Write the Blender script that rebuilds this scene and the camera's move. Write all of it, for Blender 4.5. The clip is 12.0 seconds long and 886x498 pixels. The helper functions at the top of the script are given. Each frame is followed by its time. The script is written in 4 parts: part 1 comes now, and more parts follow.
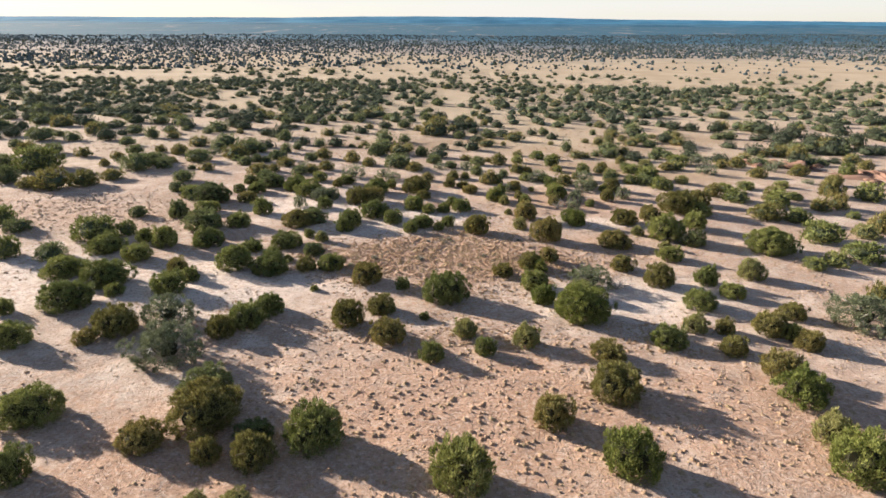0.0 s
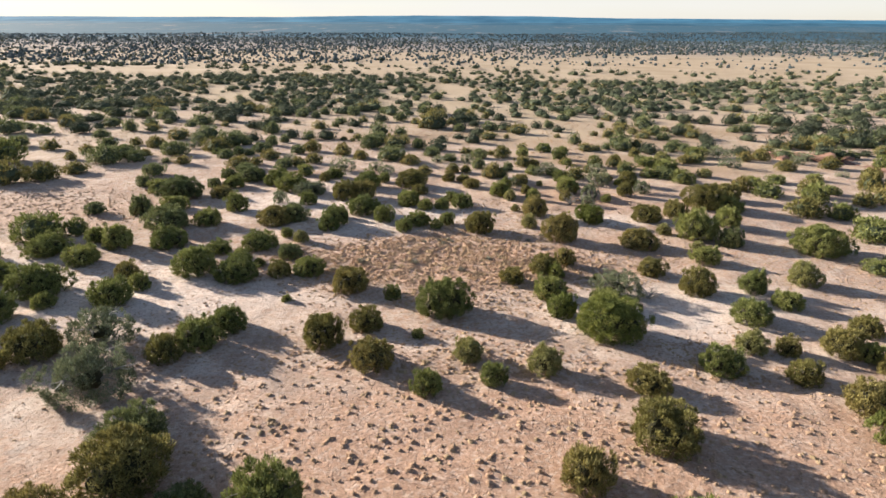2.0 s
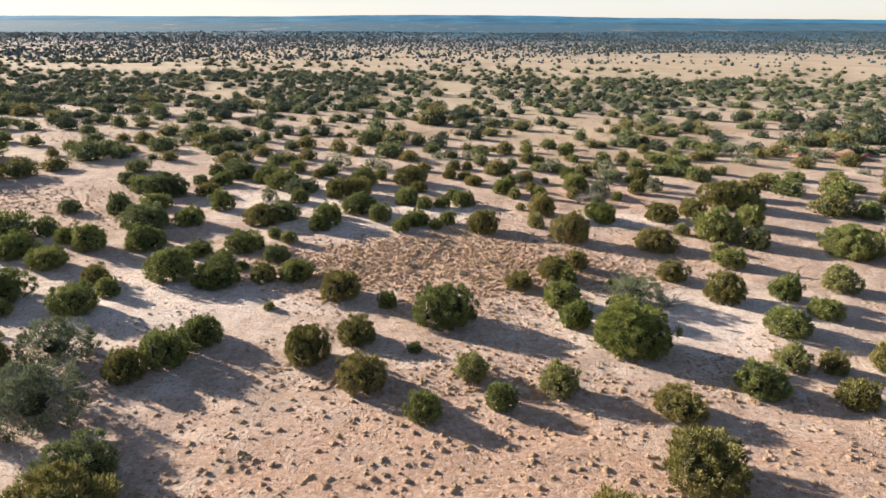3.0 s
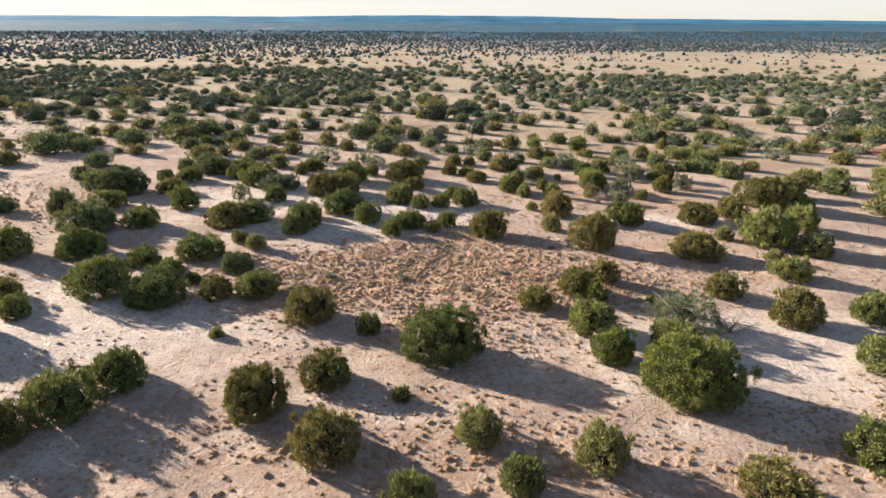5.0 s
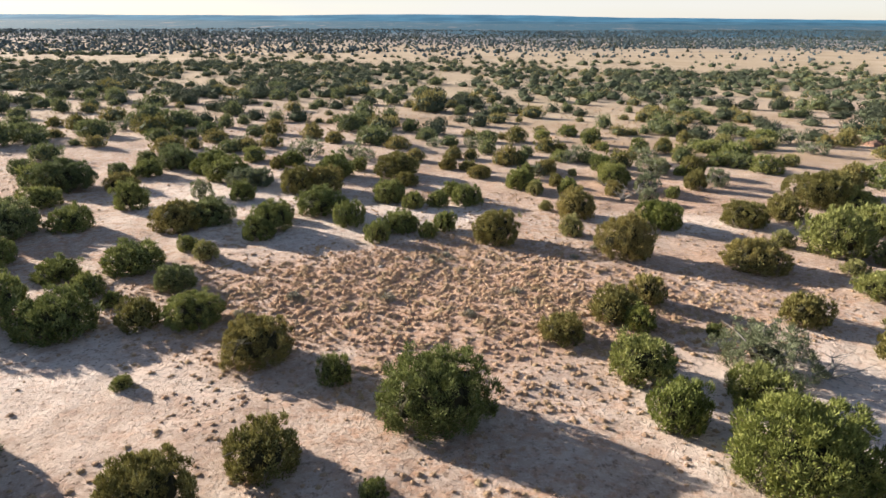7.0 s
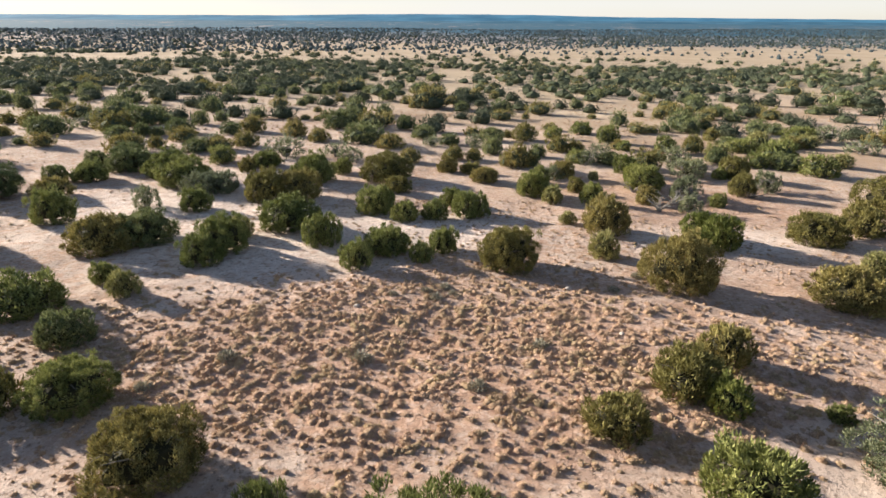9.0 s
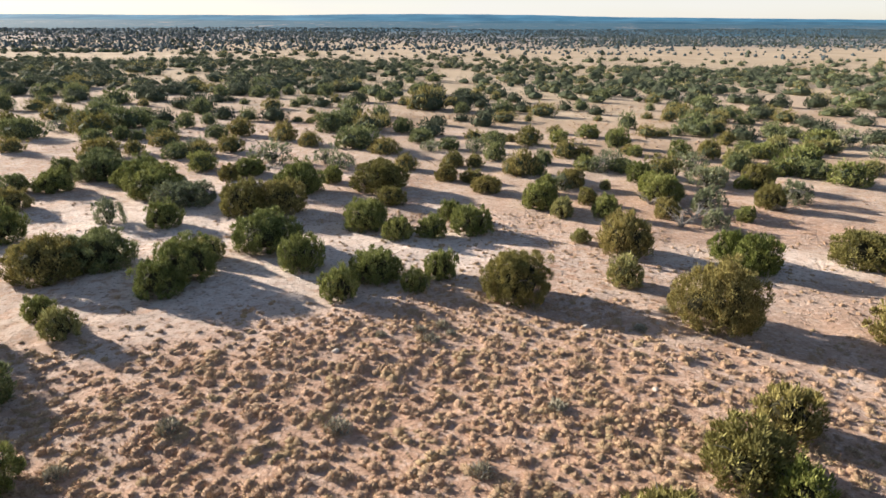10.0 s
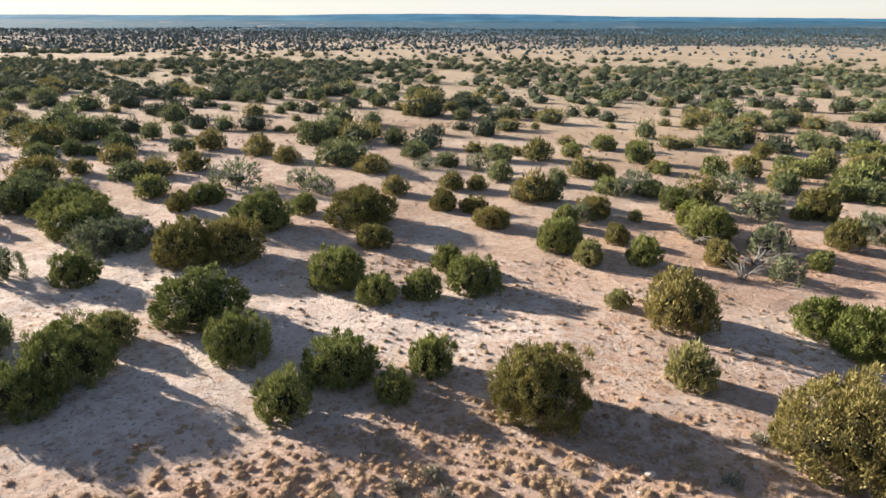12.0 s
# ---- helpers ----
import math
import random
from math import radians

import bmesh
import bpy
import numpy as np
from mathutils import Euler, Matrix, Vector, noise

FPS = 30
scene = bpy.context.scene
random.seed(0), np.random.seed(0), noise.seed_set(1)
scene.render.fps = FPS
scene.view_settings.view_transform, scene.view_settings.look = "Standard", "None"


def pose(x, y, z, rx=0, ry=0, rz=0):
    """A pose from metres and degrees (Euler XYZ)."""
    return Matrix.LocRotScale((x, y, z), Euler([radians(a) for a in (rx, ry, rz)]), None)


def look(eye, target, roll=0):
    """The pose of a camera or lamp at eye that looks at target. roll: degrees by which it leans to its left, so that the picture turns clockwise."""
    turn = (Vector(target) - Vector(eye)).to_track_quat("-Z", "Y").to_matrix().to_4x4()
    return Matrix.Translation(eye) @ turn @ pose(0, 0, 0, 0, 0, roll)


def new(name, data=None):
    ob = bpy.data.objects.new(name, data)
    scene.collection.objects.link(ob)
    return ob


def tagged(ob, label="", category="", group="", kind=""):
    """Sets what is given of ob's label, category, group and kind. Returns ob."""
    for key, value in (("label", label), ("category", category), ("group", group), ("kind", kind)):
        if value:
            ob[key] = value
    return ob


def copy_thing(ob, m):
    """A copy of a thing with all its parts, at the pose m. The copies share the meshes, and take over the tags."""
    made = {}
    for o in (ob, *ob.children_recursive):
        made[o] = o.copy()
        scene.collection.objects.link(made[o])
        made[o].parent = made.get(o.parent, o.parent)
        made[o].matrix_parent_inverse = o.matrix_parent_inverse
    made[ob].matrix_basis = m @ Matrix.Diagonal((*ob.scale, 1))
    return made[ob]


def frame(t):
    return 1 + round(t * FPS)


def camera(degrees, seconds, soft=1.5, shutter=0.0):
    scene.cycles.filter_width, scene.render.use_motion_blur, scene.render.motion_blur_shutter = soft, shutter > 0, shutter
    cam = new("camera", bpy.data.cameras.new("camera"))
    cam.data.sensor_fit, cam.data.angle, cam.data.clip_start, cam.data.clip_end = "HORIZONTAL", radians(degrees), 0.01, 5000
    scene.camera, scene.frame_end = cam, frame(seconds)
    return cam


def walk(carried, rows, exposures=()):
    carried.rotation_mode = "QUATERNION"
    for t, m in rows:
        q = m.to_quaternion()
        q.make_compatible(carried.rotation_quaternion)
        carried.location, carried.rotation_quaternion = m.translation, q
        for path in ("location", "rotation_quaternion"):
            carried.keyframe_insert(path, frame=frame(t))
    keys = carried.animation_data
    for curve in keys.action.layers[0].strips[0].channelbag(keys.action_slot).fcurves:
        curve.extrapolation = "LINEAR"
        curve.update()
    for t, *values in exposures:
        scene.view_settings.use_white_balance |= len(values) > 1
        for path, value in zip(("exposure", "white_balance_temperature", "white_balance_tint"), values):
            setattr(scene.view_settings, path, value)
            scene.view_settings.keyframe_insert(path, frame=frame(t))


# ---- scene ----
cam = camera(72.0, 12.0, soft=1.55)
PATH = [
    (0, (0.663, -8.757, 18.848), (0.61, -6.886, 18.142), 0.3),
    (0.5, (0.641, -7.053, 18.329), (0.589, -5.183, 17.622), 0.2),
    (1, (0.63, -5.263, 17.705), (0.577, -3.393, 16.997), 0.3),
    (1.5, (0.631, -3.463, 17.003), (0.578, -1.593, 16.296), 0.3),
    (2, (0.576, -1.675, 16.335), (0.524, 0.195, 15.628), 0.2),
    (2.5, (0.557, 0.149, 15.693), (0.503, 2.019, 14.986), 0.2),
    (3, (0.505, 1.909, 15.147), (0.451, 3.778, 14.439), 0.2),
    (5, (0.407, 9.135, 12.873), (0.353, 11.005, 12.167), 0.3),
    (5.5, (0.425, 10.871, 12.345), (0.37, 12.741, 11.638), 0.3),
    (6, (0.398, 12.663, 11.8), (0.344, 14.533, 11.093), 0.3),
    (6.5, (0.379, 14.469, 11.279), (0.326, 16.339, 10.571), 0.3),
    (8.5, (0.202, 21.83, 9.405), (0.151, 23.7, 8.697), 0.4),
    (9, (0.211, 23.684, 9.203), (0.159, 25.554, 8.495), 0.3),
    (9.5, (0.206, 25.558, 9.028), (0.153, 27.428, 8.32), 0.3),
    (10, (0.233, 27.355, 8.905), (0.18, 29.225, 8.197), 0.3),
    (10.5, (0.213, 29.207, 8.793), (0.159, 31.076, 8.085), 0.2),
    (11, (0.21, 31.025, 8.731), (0.156, 32.894, 8.022), 0.2),
    (11.5, (0.219, 32.83, 8.727), (0.164, 34.699, 8.017), 0.2),
    (12, (0.246, 34.629, 8.72), (0.192, 36.499, 8.011), 0.2),
]
walk(cam, [(t, look(eye, target, roll)) for t, eye, target, roll in PATH], [(0, 1.46)])

# ---- sky and sun ----
SUN_HEIGHT, SUN_FROM = 16.0, 152.0          # degrees above the plain; compass of the sun, from +x towards +y
sun_way = Vector((math.cos(radians(SUN_FROM)) * math.cos(radians(SUN_HEIGHT)),
                  math.sin(radians(SUN_FROM)) * math.cos(radians(SUN_HEIGHT)), math.sin(radians(SUN_HEIGHT))))
lamp = bpy.data.lights.new("sun", "SUN")
lamp.energy, lamp.angle, lamp.color = 5.0, radians(0.6), (0.968, 0.88, 0.75)
sun = new("sun", lamp)
sun.matrix_world = look((0, 0, 60), Vector((0, 0, 60)) - sun_way)

world = bpy.data.worlds.new("sky")
scene.world = world
world.use_nodes = True
wn, wl = world.node_tree.nodes, world.node_tree.links
wn.clear()
sky = wn.new("ShaderNodeTexSky")
sky.sky_type, sky.sun_disc = "NISHITA", False
sky.sun_elevation, sky.sun_rotation = radians(SUN_HEIGHT), radians(90 - SUN_FROM)
sky.altitude, sky.dust_density, sky.air_density = 1900, 1.3, 1.0
where = wn.new("ShaderNodeTexCoord")
stretch = wn.new("ShaderNodeMapping")
stretch.inputs["Scale"].default_value = (1.0, 1.0, 7.0)
veil = wn.new("ShaderNodeTexNoise")
veil.inputs["Scale"].default_value, veil.inputs["Detail"].default_value = 1.6, 5
cover = wn.new("ShaderNodeMapRange")
cover.inputs["From Min"].default_value, cover.inputs["From Max"].default_value = 0.30, 0.62
cover.inputs["To Min"].default_value, cover.inputs["To Max"].default_value = 0.55, 0.95
# the thin cloud lies low over the horizon and opens to blue overhead
height = wn.new("ShaderNodeSeparateXYZ")
low = wn.new("ShaderNodeMapRange")
low.interpolation_type = "SMOOTHSTEP"
low.inputs["From Min"].default_value, low.inputs["From Max"].default_value = 0.03, 0.16
low.inputs["To Min"].default_value, low.inputs["To Max"].default_value = 1.0, 0.06
both = wn.new("ShaderNodeMath")
both.operation = "MULTIPLY"
cloudy = wn.new("ShaderNodeMixRGB")
cloudy.inputs["Color2"].default_value = (6.2, 6.06, 5.9, 1)
glow = wn.new("ShaderNodeBackground")
glow.inputs["Strength"].default_value = 0.055
sky_out = wn.new("ShaderNodeOutputWorld")
wl.new(where.outputs["Generated"], stretch.inputs["Vector"])
wl.new(where.outputs["Generated"], height.inputs[0])
wl.new(height.outputs[2], low.inputs[0])
wl.new(stretch.outputs[0], veil.inputs["Vector"])
wl.new(veil.outputs[0], cover.inputs[0])
wl.new(cover.outputs[0], both.inputs[0])
wl.new(low.outputs[0], both.inputs[1])
wl.new(both.outputs[0], cloudy.inputs["Fac"])
wl.new(sky.outputs[0], cloudy.inputs["Color1"])
wl.new(cloudy.outputs[0], glow.inputs["Color"])
wl.new(glow.outputs[0], sky_out.inputs["Surface"])


# ---- materials ----
def base_material(name, rough=0.9):
    m = bpy.data.materials.new(name)
    m.use_nodes = True
    n, l = m.node_tree.nodes, m.node_tree.links
    b = n["Principled BSDF"]
    b.inputs["Roughness"].default_value = rough
    b.inputs["Specular IOR Level"].default_value = 0.15
    return m, n, l, b


def ramp(n, stops):
    r = n.new("ShaderNodeValToRGB")
    e = r.color_ramp.elements
    while len(e) < len(stops):
        e.new(0.5)
    for k, (p, c) in zip(e, stops):
        k.position, k.color = p, (*c, 1)
    return r


def mix(n, l, kind, fac, a, b):
    m = n.new("ShaderNodeMixRGB")
    m.blend_type = kind
    for key, v in (("Fac", fac), ("Color1", a), ("Color2", b)):
        if isinstance(v, bpy.types.NodeSocket):
            l.new(v, m.inputs[key])
        else:
            m.inputs[key].default_value = v if key == "Fac" else (*v, 1)
    return m.outputs[0]


def grain(n, l, scale, detail=4, rough=0.55, vector=None):
    t = n.new("ShaderNodeTexNoise")
    t.inputs["Scale"].default_value, t.inputs["Detail"].default_value, t.inputs["Roughness"].default_value = scale, detail, rough
    if vector:
        l.new(vector, t.inputs["Vector"])
    return t.outputs[0]


def span(n, l, value, a, b, c=0.0, d=1.0):
    r = n.new("ShaderNodeMapRange")
    for i, v in enumerate((a, b, c, d)):
        r.inputs[i + 1].default_value = v
    l.new(value, r.inputs[0])
    return r.outputs[0]


def foliage(name, dark, mid, light, through_leaf=0.25):
    """Scale-leaved sprays: colour differs from spray to spray and from tree to tree."""
    m, n, l, b = base_material(name, 0.75)
    geo, info = n.new("ShaderNodeNewGeometry"), n.new("ShaderNodeObjectInfo")
    sprays = ramp(n, ((0.0, dark), (0.55, mid), (1.0, light)))
    spot = n.new("ShaderNodeTexCoord")
    tone = n.new("ShaderNodeMath")
    tone.operation = "ADD"
    l.new(span(n, l, geo.outputs["Random Per Island"], 0, 1, 0.0, 0.6), tone.inputs[0])
    l.new(span(n, l, grain(n, l, 2.6, 3, 0.6, spot.outputs["Object"]), 0.3, 0.7, -0.05, 0.45), tone.inputs[1])
    l.new(tone.outputs[0], sprays.inputs[0])
    hue = n.new("ShaderNodeHueSaturation")
    l.new(span(n, l, info.outputs["Random"], 0, 1, 0.490, 0.508), hue.inputs["Hue"])
    l.new(span(n, l, info.outputs["Random"], 0, 1, 1.15, 0.82), hue.inputs["Value"])
    l.new(sprays.outputs[0], hue.inputs["Color"])
    l.new(hue.outputs[0], b.inputs["Base Color"])
    thin = n.new("ShaderNodeBsdfTranslucent")
    l.new(hue.outputs[0], thin.inputs["Color"])
    both = n.new("ShaderNodeMixShader")
    both.inputs[0].default_value = through_leaf
    l.new(b.outputs[0], both.inputs[1])
    l.new(thin.outputs[0], both.inputs[2])
    l.new(both.outputs[0], n["Material Output"].inputs["Surface"])
    return m


LEAF = {
    "green": foliage("juniper green", (0.065, 0.074, 0.024), (0.214, 0.232, 0.076), (0.440, 0.439, 0.172), 0.16),
    "olive": foliage("juniper olive", (0.080, 0.072, 0.027), (0.246, 0.214, 0.075), (0.470, 0.416, 0.164), 0.16),
    "pale": foliage("juniper pale", (0.111, 0.105, 0.042), (0.317, 0.297, 0.118), (0.500, 0.487, 0.225), 0.16),
    "bright": foliage("juniper bright", (0.063, 0.075, 0.021), (0.211, 0.234, 0.064), (0.427, 0.422, 0.142), 0.16),
    "dark": foliage("juniper dark", (0.059, 0.070, 0.031), (0.176, 0.200, 0.086), (0.360, 0.371, 0.174), 0.16),
    # muted grey-green: haze over the farther trees, mixed into their leaf colour
    "dusty": foliage("juniper greyed by haze", (0.034, 0.042, 0.028), (0.077, 0.090, 0.060), (0.143, 0.162, 0.111), 0.16),
    "grey": foliage("juniper grey", (0.079, 0.087, 0.051), (0.211, 0.228, 0.131), (0.397, 0.422, 0.266), 0.16),
}
# blue-grey because distance haze is put into the leaf colour
HAZED_LEAF = foliage("hazed distant woodland", (0.066, 0.096, 0.108), (0.100, 0.136, 0.150), (0.145, 0.184, 0.195))

# close-set body of far crowns, with the foliage's shade in its dark tone
MASS, n, l, b = base_material("shade-toned juniper foliage")
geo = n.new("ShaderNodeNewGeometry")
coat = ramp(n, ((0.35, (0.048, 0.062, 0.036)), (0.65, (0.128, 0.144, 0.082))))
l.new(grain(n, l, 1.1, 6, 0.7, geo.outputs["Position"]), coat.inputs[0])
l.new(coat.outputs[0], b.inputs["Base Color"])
bump = n.new("ShaderNodeBump")
bump.inputs["Strength"].default_value, bump.inputs["Distance"].default_value = 1.0, 0.25
l.new(grain(n, l, 3.0, 5, 0.7, geo.outputs["Position"]), bump.inputs["Height"])
l.new(bump.outputs[0], b.inputs["Normal"])

# twig brown darkened so that its colour holds the crown's inner shade
CORE, n, l, b = base_material("shaded juniper twigs")
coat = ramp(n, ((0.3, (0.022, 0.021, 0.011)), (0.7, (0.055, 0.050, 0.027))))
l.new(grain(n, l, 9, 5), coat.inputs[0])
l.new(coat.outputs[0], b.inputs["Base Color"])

BARK, n, l, b = base_material("grey shredded bark")
coat = ramp(n, ((0.3, (0.10, 0.085, 0.07)), (0.7, (0.27, 0.24, 0.21))))
l.new(grain(n, l, 14, 6), coat.inputs[0])
l.new(coat.outputs[0], b.inputs["Base Color"])

DEAD_WOOD, n, l, b = base_material("weathered dead wood")
coat = ramp(n, ((0.3, (0.16, 0.14, 0.125)), (0.7, (0.36, 0.33, 0.30))))
l.new(grain(n, l, 9, 6), coat.inputs[0])
l.new(coat.outputs[0], b.inputs["Base Color"])

# pale pinkish sand, brown litter, tan dry grass
SOIL, n, l, b = base_material("sandy soil", 0.95)
geo = n.new("ShaderNodeNewGeometry")
place = geo.outputs["Position"]
split = n.new("ShaderNodeSeparateXYZ")
l.new(place, split.inputs[0])
sand = ramp(n, ((0.28, (0.415, 0.298, 0.238)), (0.52, (0.560, 0.425, 0.350)), (0.72, (0.77, 0.650, 0.570))))
l.new(grain(n, l, 0.35, 6, 0.6, place), sand.inputs[0])
litter = ramp(n, ((0.3, (0.36, 0.205, 0.138)), (0.7, (0.66, 0.420, 0.295))))
l.new(grain(n, l, 3.5, 8, 0.7, place), litter.inputs[0])
wide = span(n, l, grain(n, l, 0.055, 4, 0.55, place), 0.42, 0.60)
spots = span(n, l, grain(n, l, 2.2, 6, 0.65, place), 0.46, 0.60)
cover_a = n.new("ShaderNodeMath")
cover_a.operation = "MULTIPLY"
l.new(spots, cover_a.inputs[0])
l.new(span(n, l, wide, 0, 1, 0.30, 0.95), cover_a.inputs[1])


def patches(n, l, place, rows, most):
    """Ragged oval areas of the plain: x, y, half width, half depth."""
    sum_of = None
    for px, py, rx, ry in rows:
        shift = n.new("ShaderNodeMapping")
        shift.inputs["Location"].default_value = (-px / rx, -py / ry, 0)
        shift.inputs["Scale"].default_value = (1 / rx, 1 / ry, 0)
        l.new(place, shift.inputs["Vector"])
        far = n.new("ShaderNodeVectorMath")
        far.operation = "LENGTH"
        l.new(shift.outputs[0], far.inputs[0])
        ragged = n.new("ShaderNodeMath")
        ragged.operation = "ADD"
        l.new(far.outputs["Value"], ragged.inputs[0])
        l.new(span(n, l, grain(n, l, 0.5, 6, 0.7, place), 0.25, 0.75, -0.55, 0.55), ragged.inputs[1])
        one = span(n, l, ragged.outputs[0], 1.2, 0.5, 0.0, most)
        if sum_of:
            top = n.new("ShaderNodeMath")
            top.operation = "MAXIMUM"
            l.new(sum_of, top.inputs[0])
            l.new(one, top.inputs[1])
            one = top.outputs[0]
        sum_of = one
    return sum_of


# brown litter where dry grass grows, whiter sand where the wind has swept it
top = n.new("ShaderNodeMath")
top.operation = "MAXIMUM"
l.new(cover_a.outputs[0], top.inputs[0])
# the oval at (-11, 11) adds tree shadow to the soil as litter brown
l.new(patches(n, l, place, ((0.5, 40.0, 13.0, 7.2), (2.0, 17.0, 14.0, 9.0), (17.0, 17.0, 9.0, 7.0), (-11.0, 11.0, 12.0, 7.0), (12.0, 61.0, 11.0, 7.0)), 0.85), top.inputs[1])
thin = n.new("ShaderNodeMath")
thin.operation = "MAXIMUM"
l.new(top.outputs[0], thin.inputs[0])
l.new(patches(n, l, place, ((38.0, 30.0, 12.0, 8.0), (-40.0, 51.0, 17.0, 8.0), (14.0, 45.0, 6.0, 4.0)), 0.55), thin.inputs[1])
litter_and_shade = thin.outputs[0]
swept = mix(n, l, "MIX", patches(n, l, place, ((-19.0, 33.0, 10.0, 6.0), (-15.0, 55.5, 9.0, 8.0), (-2.0, 53.0, 7.0, 3.5), (-9.0, 47.8, 6.5, 4.0), (13.0, 33.0, 9.0, 5.0), (-32.0, 33.0, 9.0, 7.0), (14.0, 52.5, 6.0, 2.5)), 0.92), sand.outputs[0], (0.82, 0.69, 0.615))
near_soil = mix(n, l, "MIX", litter_and_shade, swept, litter.outputs[0])
near_soil = mix(n, l, "MIX", span(n, l, grain(n, l, 6.5, 5, 0.65, place), 0.55, 0.63, 0.0, 0.75), near_soil, (0.23, 0.155, 0.112))
near_soil = mix(n, l, "MIX", span(n, l, grain(n, l, 4.2, 6, 0.7, place), 0.50, 0.62, 0.0, 0.55), near_soil, (0.72, 0.575, 0.49))
fine = grain(n, l, 22, 5, 0.7, place)
near_soil = mix(n, l, "MULTIPLY", 0.45, near_soil, mix(n, l, "MIX", span(n, l, fine, 0.3, 0.7), (0.62, 0.58, 0.55), (1.0, 1.0, 1.0)))
# open dry-grass meadow past the first woodland
meadow = ramp(n, ((0.3, (0.42, 0.315, 0.215)), (0.7, (0.55, 0.43, 0.315))))
l.new(grain(n, l, 0.05, 6, 0.6, place), meadow.inputs[0])
edge = n.new("ShaderNodeMath")
edge.operation = "ADD"
l.new(split.outputs[1], edge.inputs[0])
l.new(span(n, l, grain(n, l, 0.012, 3, 0.5, place), 0.3, 0.7, -60, 60), edge.inputs[1])
grassy = n.new("ShaderNodeMath")
grassy.operation = "MULTIPLY"
l.new(span(n, l, edge.outputs[0], 60, 150), grassy.inputs[0])
l.new(span(n, l, edge.outputs[0], 480, 600, 1, 0.25), grassy.inputs[1])
# tan sward in the clearings at the woodland's edge
near_soil = mix(n, l, "MIX", patches(n, l, place, ((9.0, 104.0, 18.0, 10.0), (21.0, 83.0, 13.0, 7.0), (30.0, 78.0, 12.0, 6.0), (30.0, 106.0, 14.0, 8.0), (-9.0, 100.0, 14.0, 7.0), (46.0, 118.0, 14.0, 8.0)), 0.85), near_soil,
                mix(n, l, "MULTIPLY", 0.55, meadow.outputs[0], litter.outputs[0]))
soil_colour = mix(n, l, "MIX", grassy.outputs[0], near_soil, meadow.outputs[0])
# closed scrub on the far plain, with blue distance haze put into its colour
hazed_scrub = n.new("ShaderNodeMath")
hazed_scrub.operation = "MULTIPLY"
l.new(span(n, l, edge.outputs[0], 420, 900), hazed_scrub.inputs[0])
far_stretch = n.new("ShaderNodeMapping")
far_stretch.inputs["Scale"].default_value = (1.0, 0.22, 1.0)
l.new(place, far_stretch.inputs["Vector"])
l.new(span(n, l, grain(n, l, 0.02, 5, 0.6, far_stretch.outputs[0]), 0.70, 0.58, 0.55, 1.0), hazed_scrub.inputs[1])
soil_colour = mix(n, l, "MIX", hazed_scrub.outputs[0], soil_colour, (0.040, 0.112, 0.170))
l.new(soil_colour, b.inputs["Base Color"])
bump = n.new("ShaderNodeBump")
bump.inputs["Strength"].default_value, bump.inputs["Distance"].default_value = 1.0, 0.12
l.new(grain(n, l, 5, 8, 0.7, place), bump.inputs["Height"])
l.new(bump.outputs[0], b.inputs["Normal"])


def straw(name, dark, light, odd=None):
    """Dry stems: colour differs from stem to stem, and from tuft to tuft where odd is given."""
    m, n, l, b = base_material(name, 0.85)
    geo = n.new("ShaderNodeNewGeometry")
    r = ramp(n, ((0.0, dark), (1.0, light)))
    l.new(geo.outputs["Random Per Island"], r.inputs[0])
    colour = r.outputs[0]
    if odd:
        colour = mix(n, l, "MIX", span(n, l, grain(n, l, 1.1, 2, 0.5, geo.outputs["Position"]), 0.50, 0.66), colour, odd)
    l.new(colour, b.inputs["Base Color"])
    return m


GRASS = straw("dry bunch grass", (0.30, 0.190, 0.122), (0.62, 0.450, 0.300), (0.47, 0.365, 0.210))
MATTED, n, l, b = base_material("matted grass and blown sand", 0.95)
geo = n.new("ShaderNodeNewGeometry")
coat = ramp(n, ((0.35, (0.31, 0.190, 0.125)), (0.65, (0.64, 0.440, 0.305))))
l.new(grain(n, l, 16, 6, 0.75, geo.outputs["Position"]), coat.inputs[0])
tint = mix(n, l, "MIX", span(n, l, grain(n, l, 0.9, 3, 0.6, geo.outputs["Position"]), 0.48, 0.68, 0.0, 0.6), coat.outputs[0], (0.40, 0.325, 0.175))
l.new(tint, b.inputs["Base Color"])
bump = n.new("ShaderNodeBump")
bump.inputs["Strength"].default_value, bump.inputs["Distance"].default_value = 1.0, 0.06
l.new(grain(n, l, 26, 5, 0.75, geo.outputs["Position"]), bump.inputs["Height"])
l.new(bump.outputs[0], b.inputs["Normal"])
SAGE = straw("pale sagebrush", (0.24, 0.22, 0.16), (0.52, 0.48, 0.38))

ROCK, n, l, b = base_material("red earth and rock")
coat = ramp(n, ((0.3, (0.15, 0.080, 0.058)), (0.7, (0.33, 0.20, 0.15))))
l.new(grain(n, l, 1.2, 7, 0.65), coat.inputs[0])
l.new(coat.outputs[0], b.inputs["Base Color"])
STONE, n, l, b = base_material("bleached limestone")
coat = ramp(n, ((0.3, (0.40, 0.34, 0.29)), (0.7, (0.58, 0.51, 0.45))))
l.new(grain(n, l, 6, 6), coat.inputs[0])
l.new(coat.outputs[0], b.inputs["Base Color"])


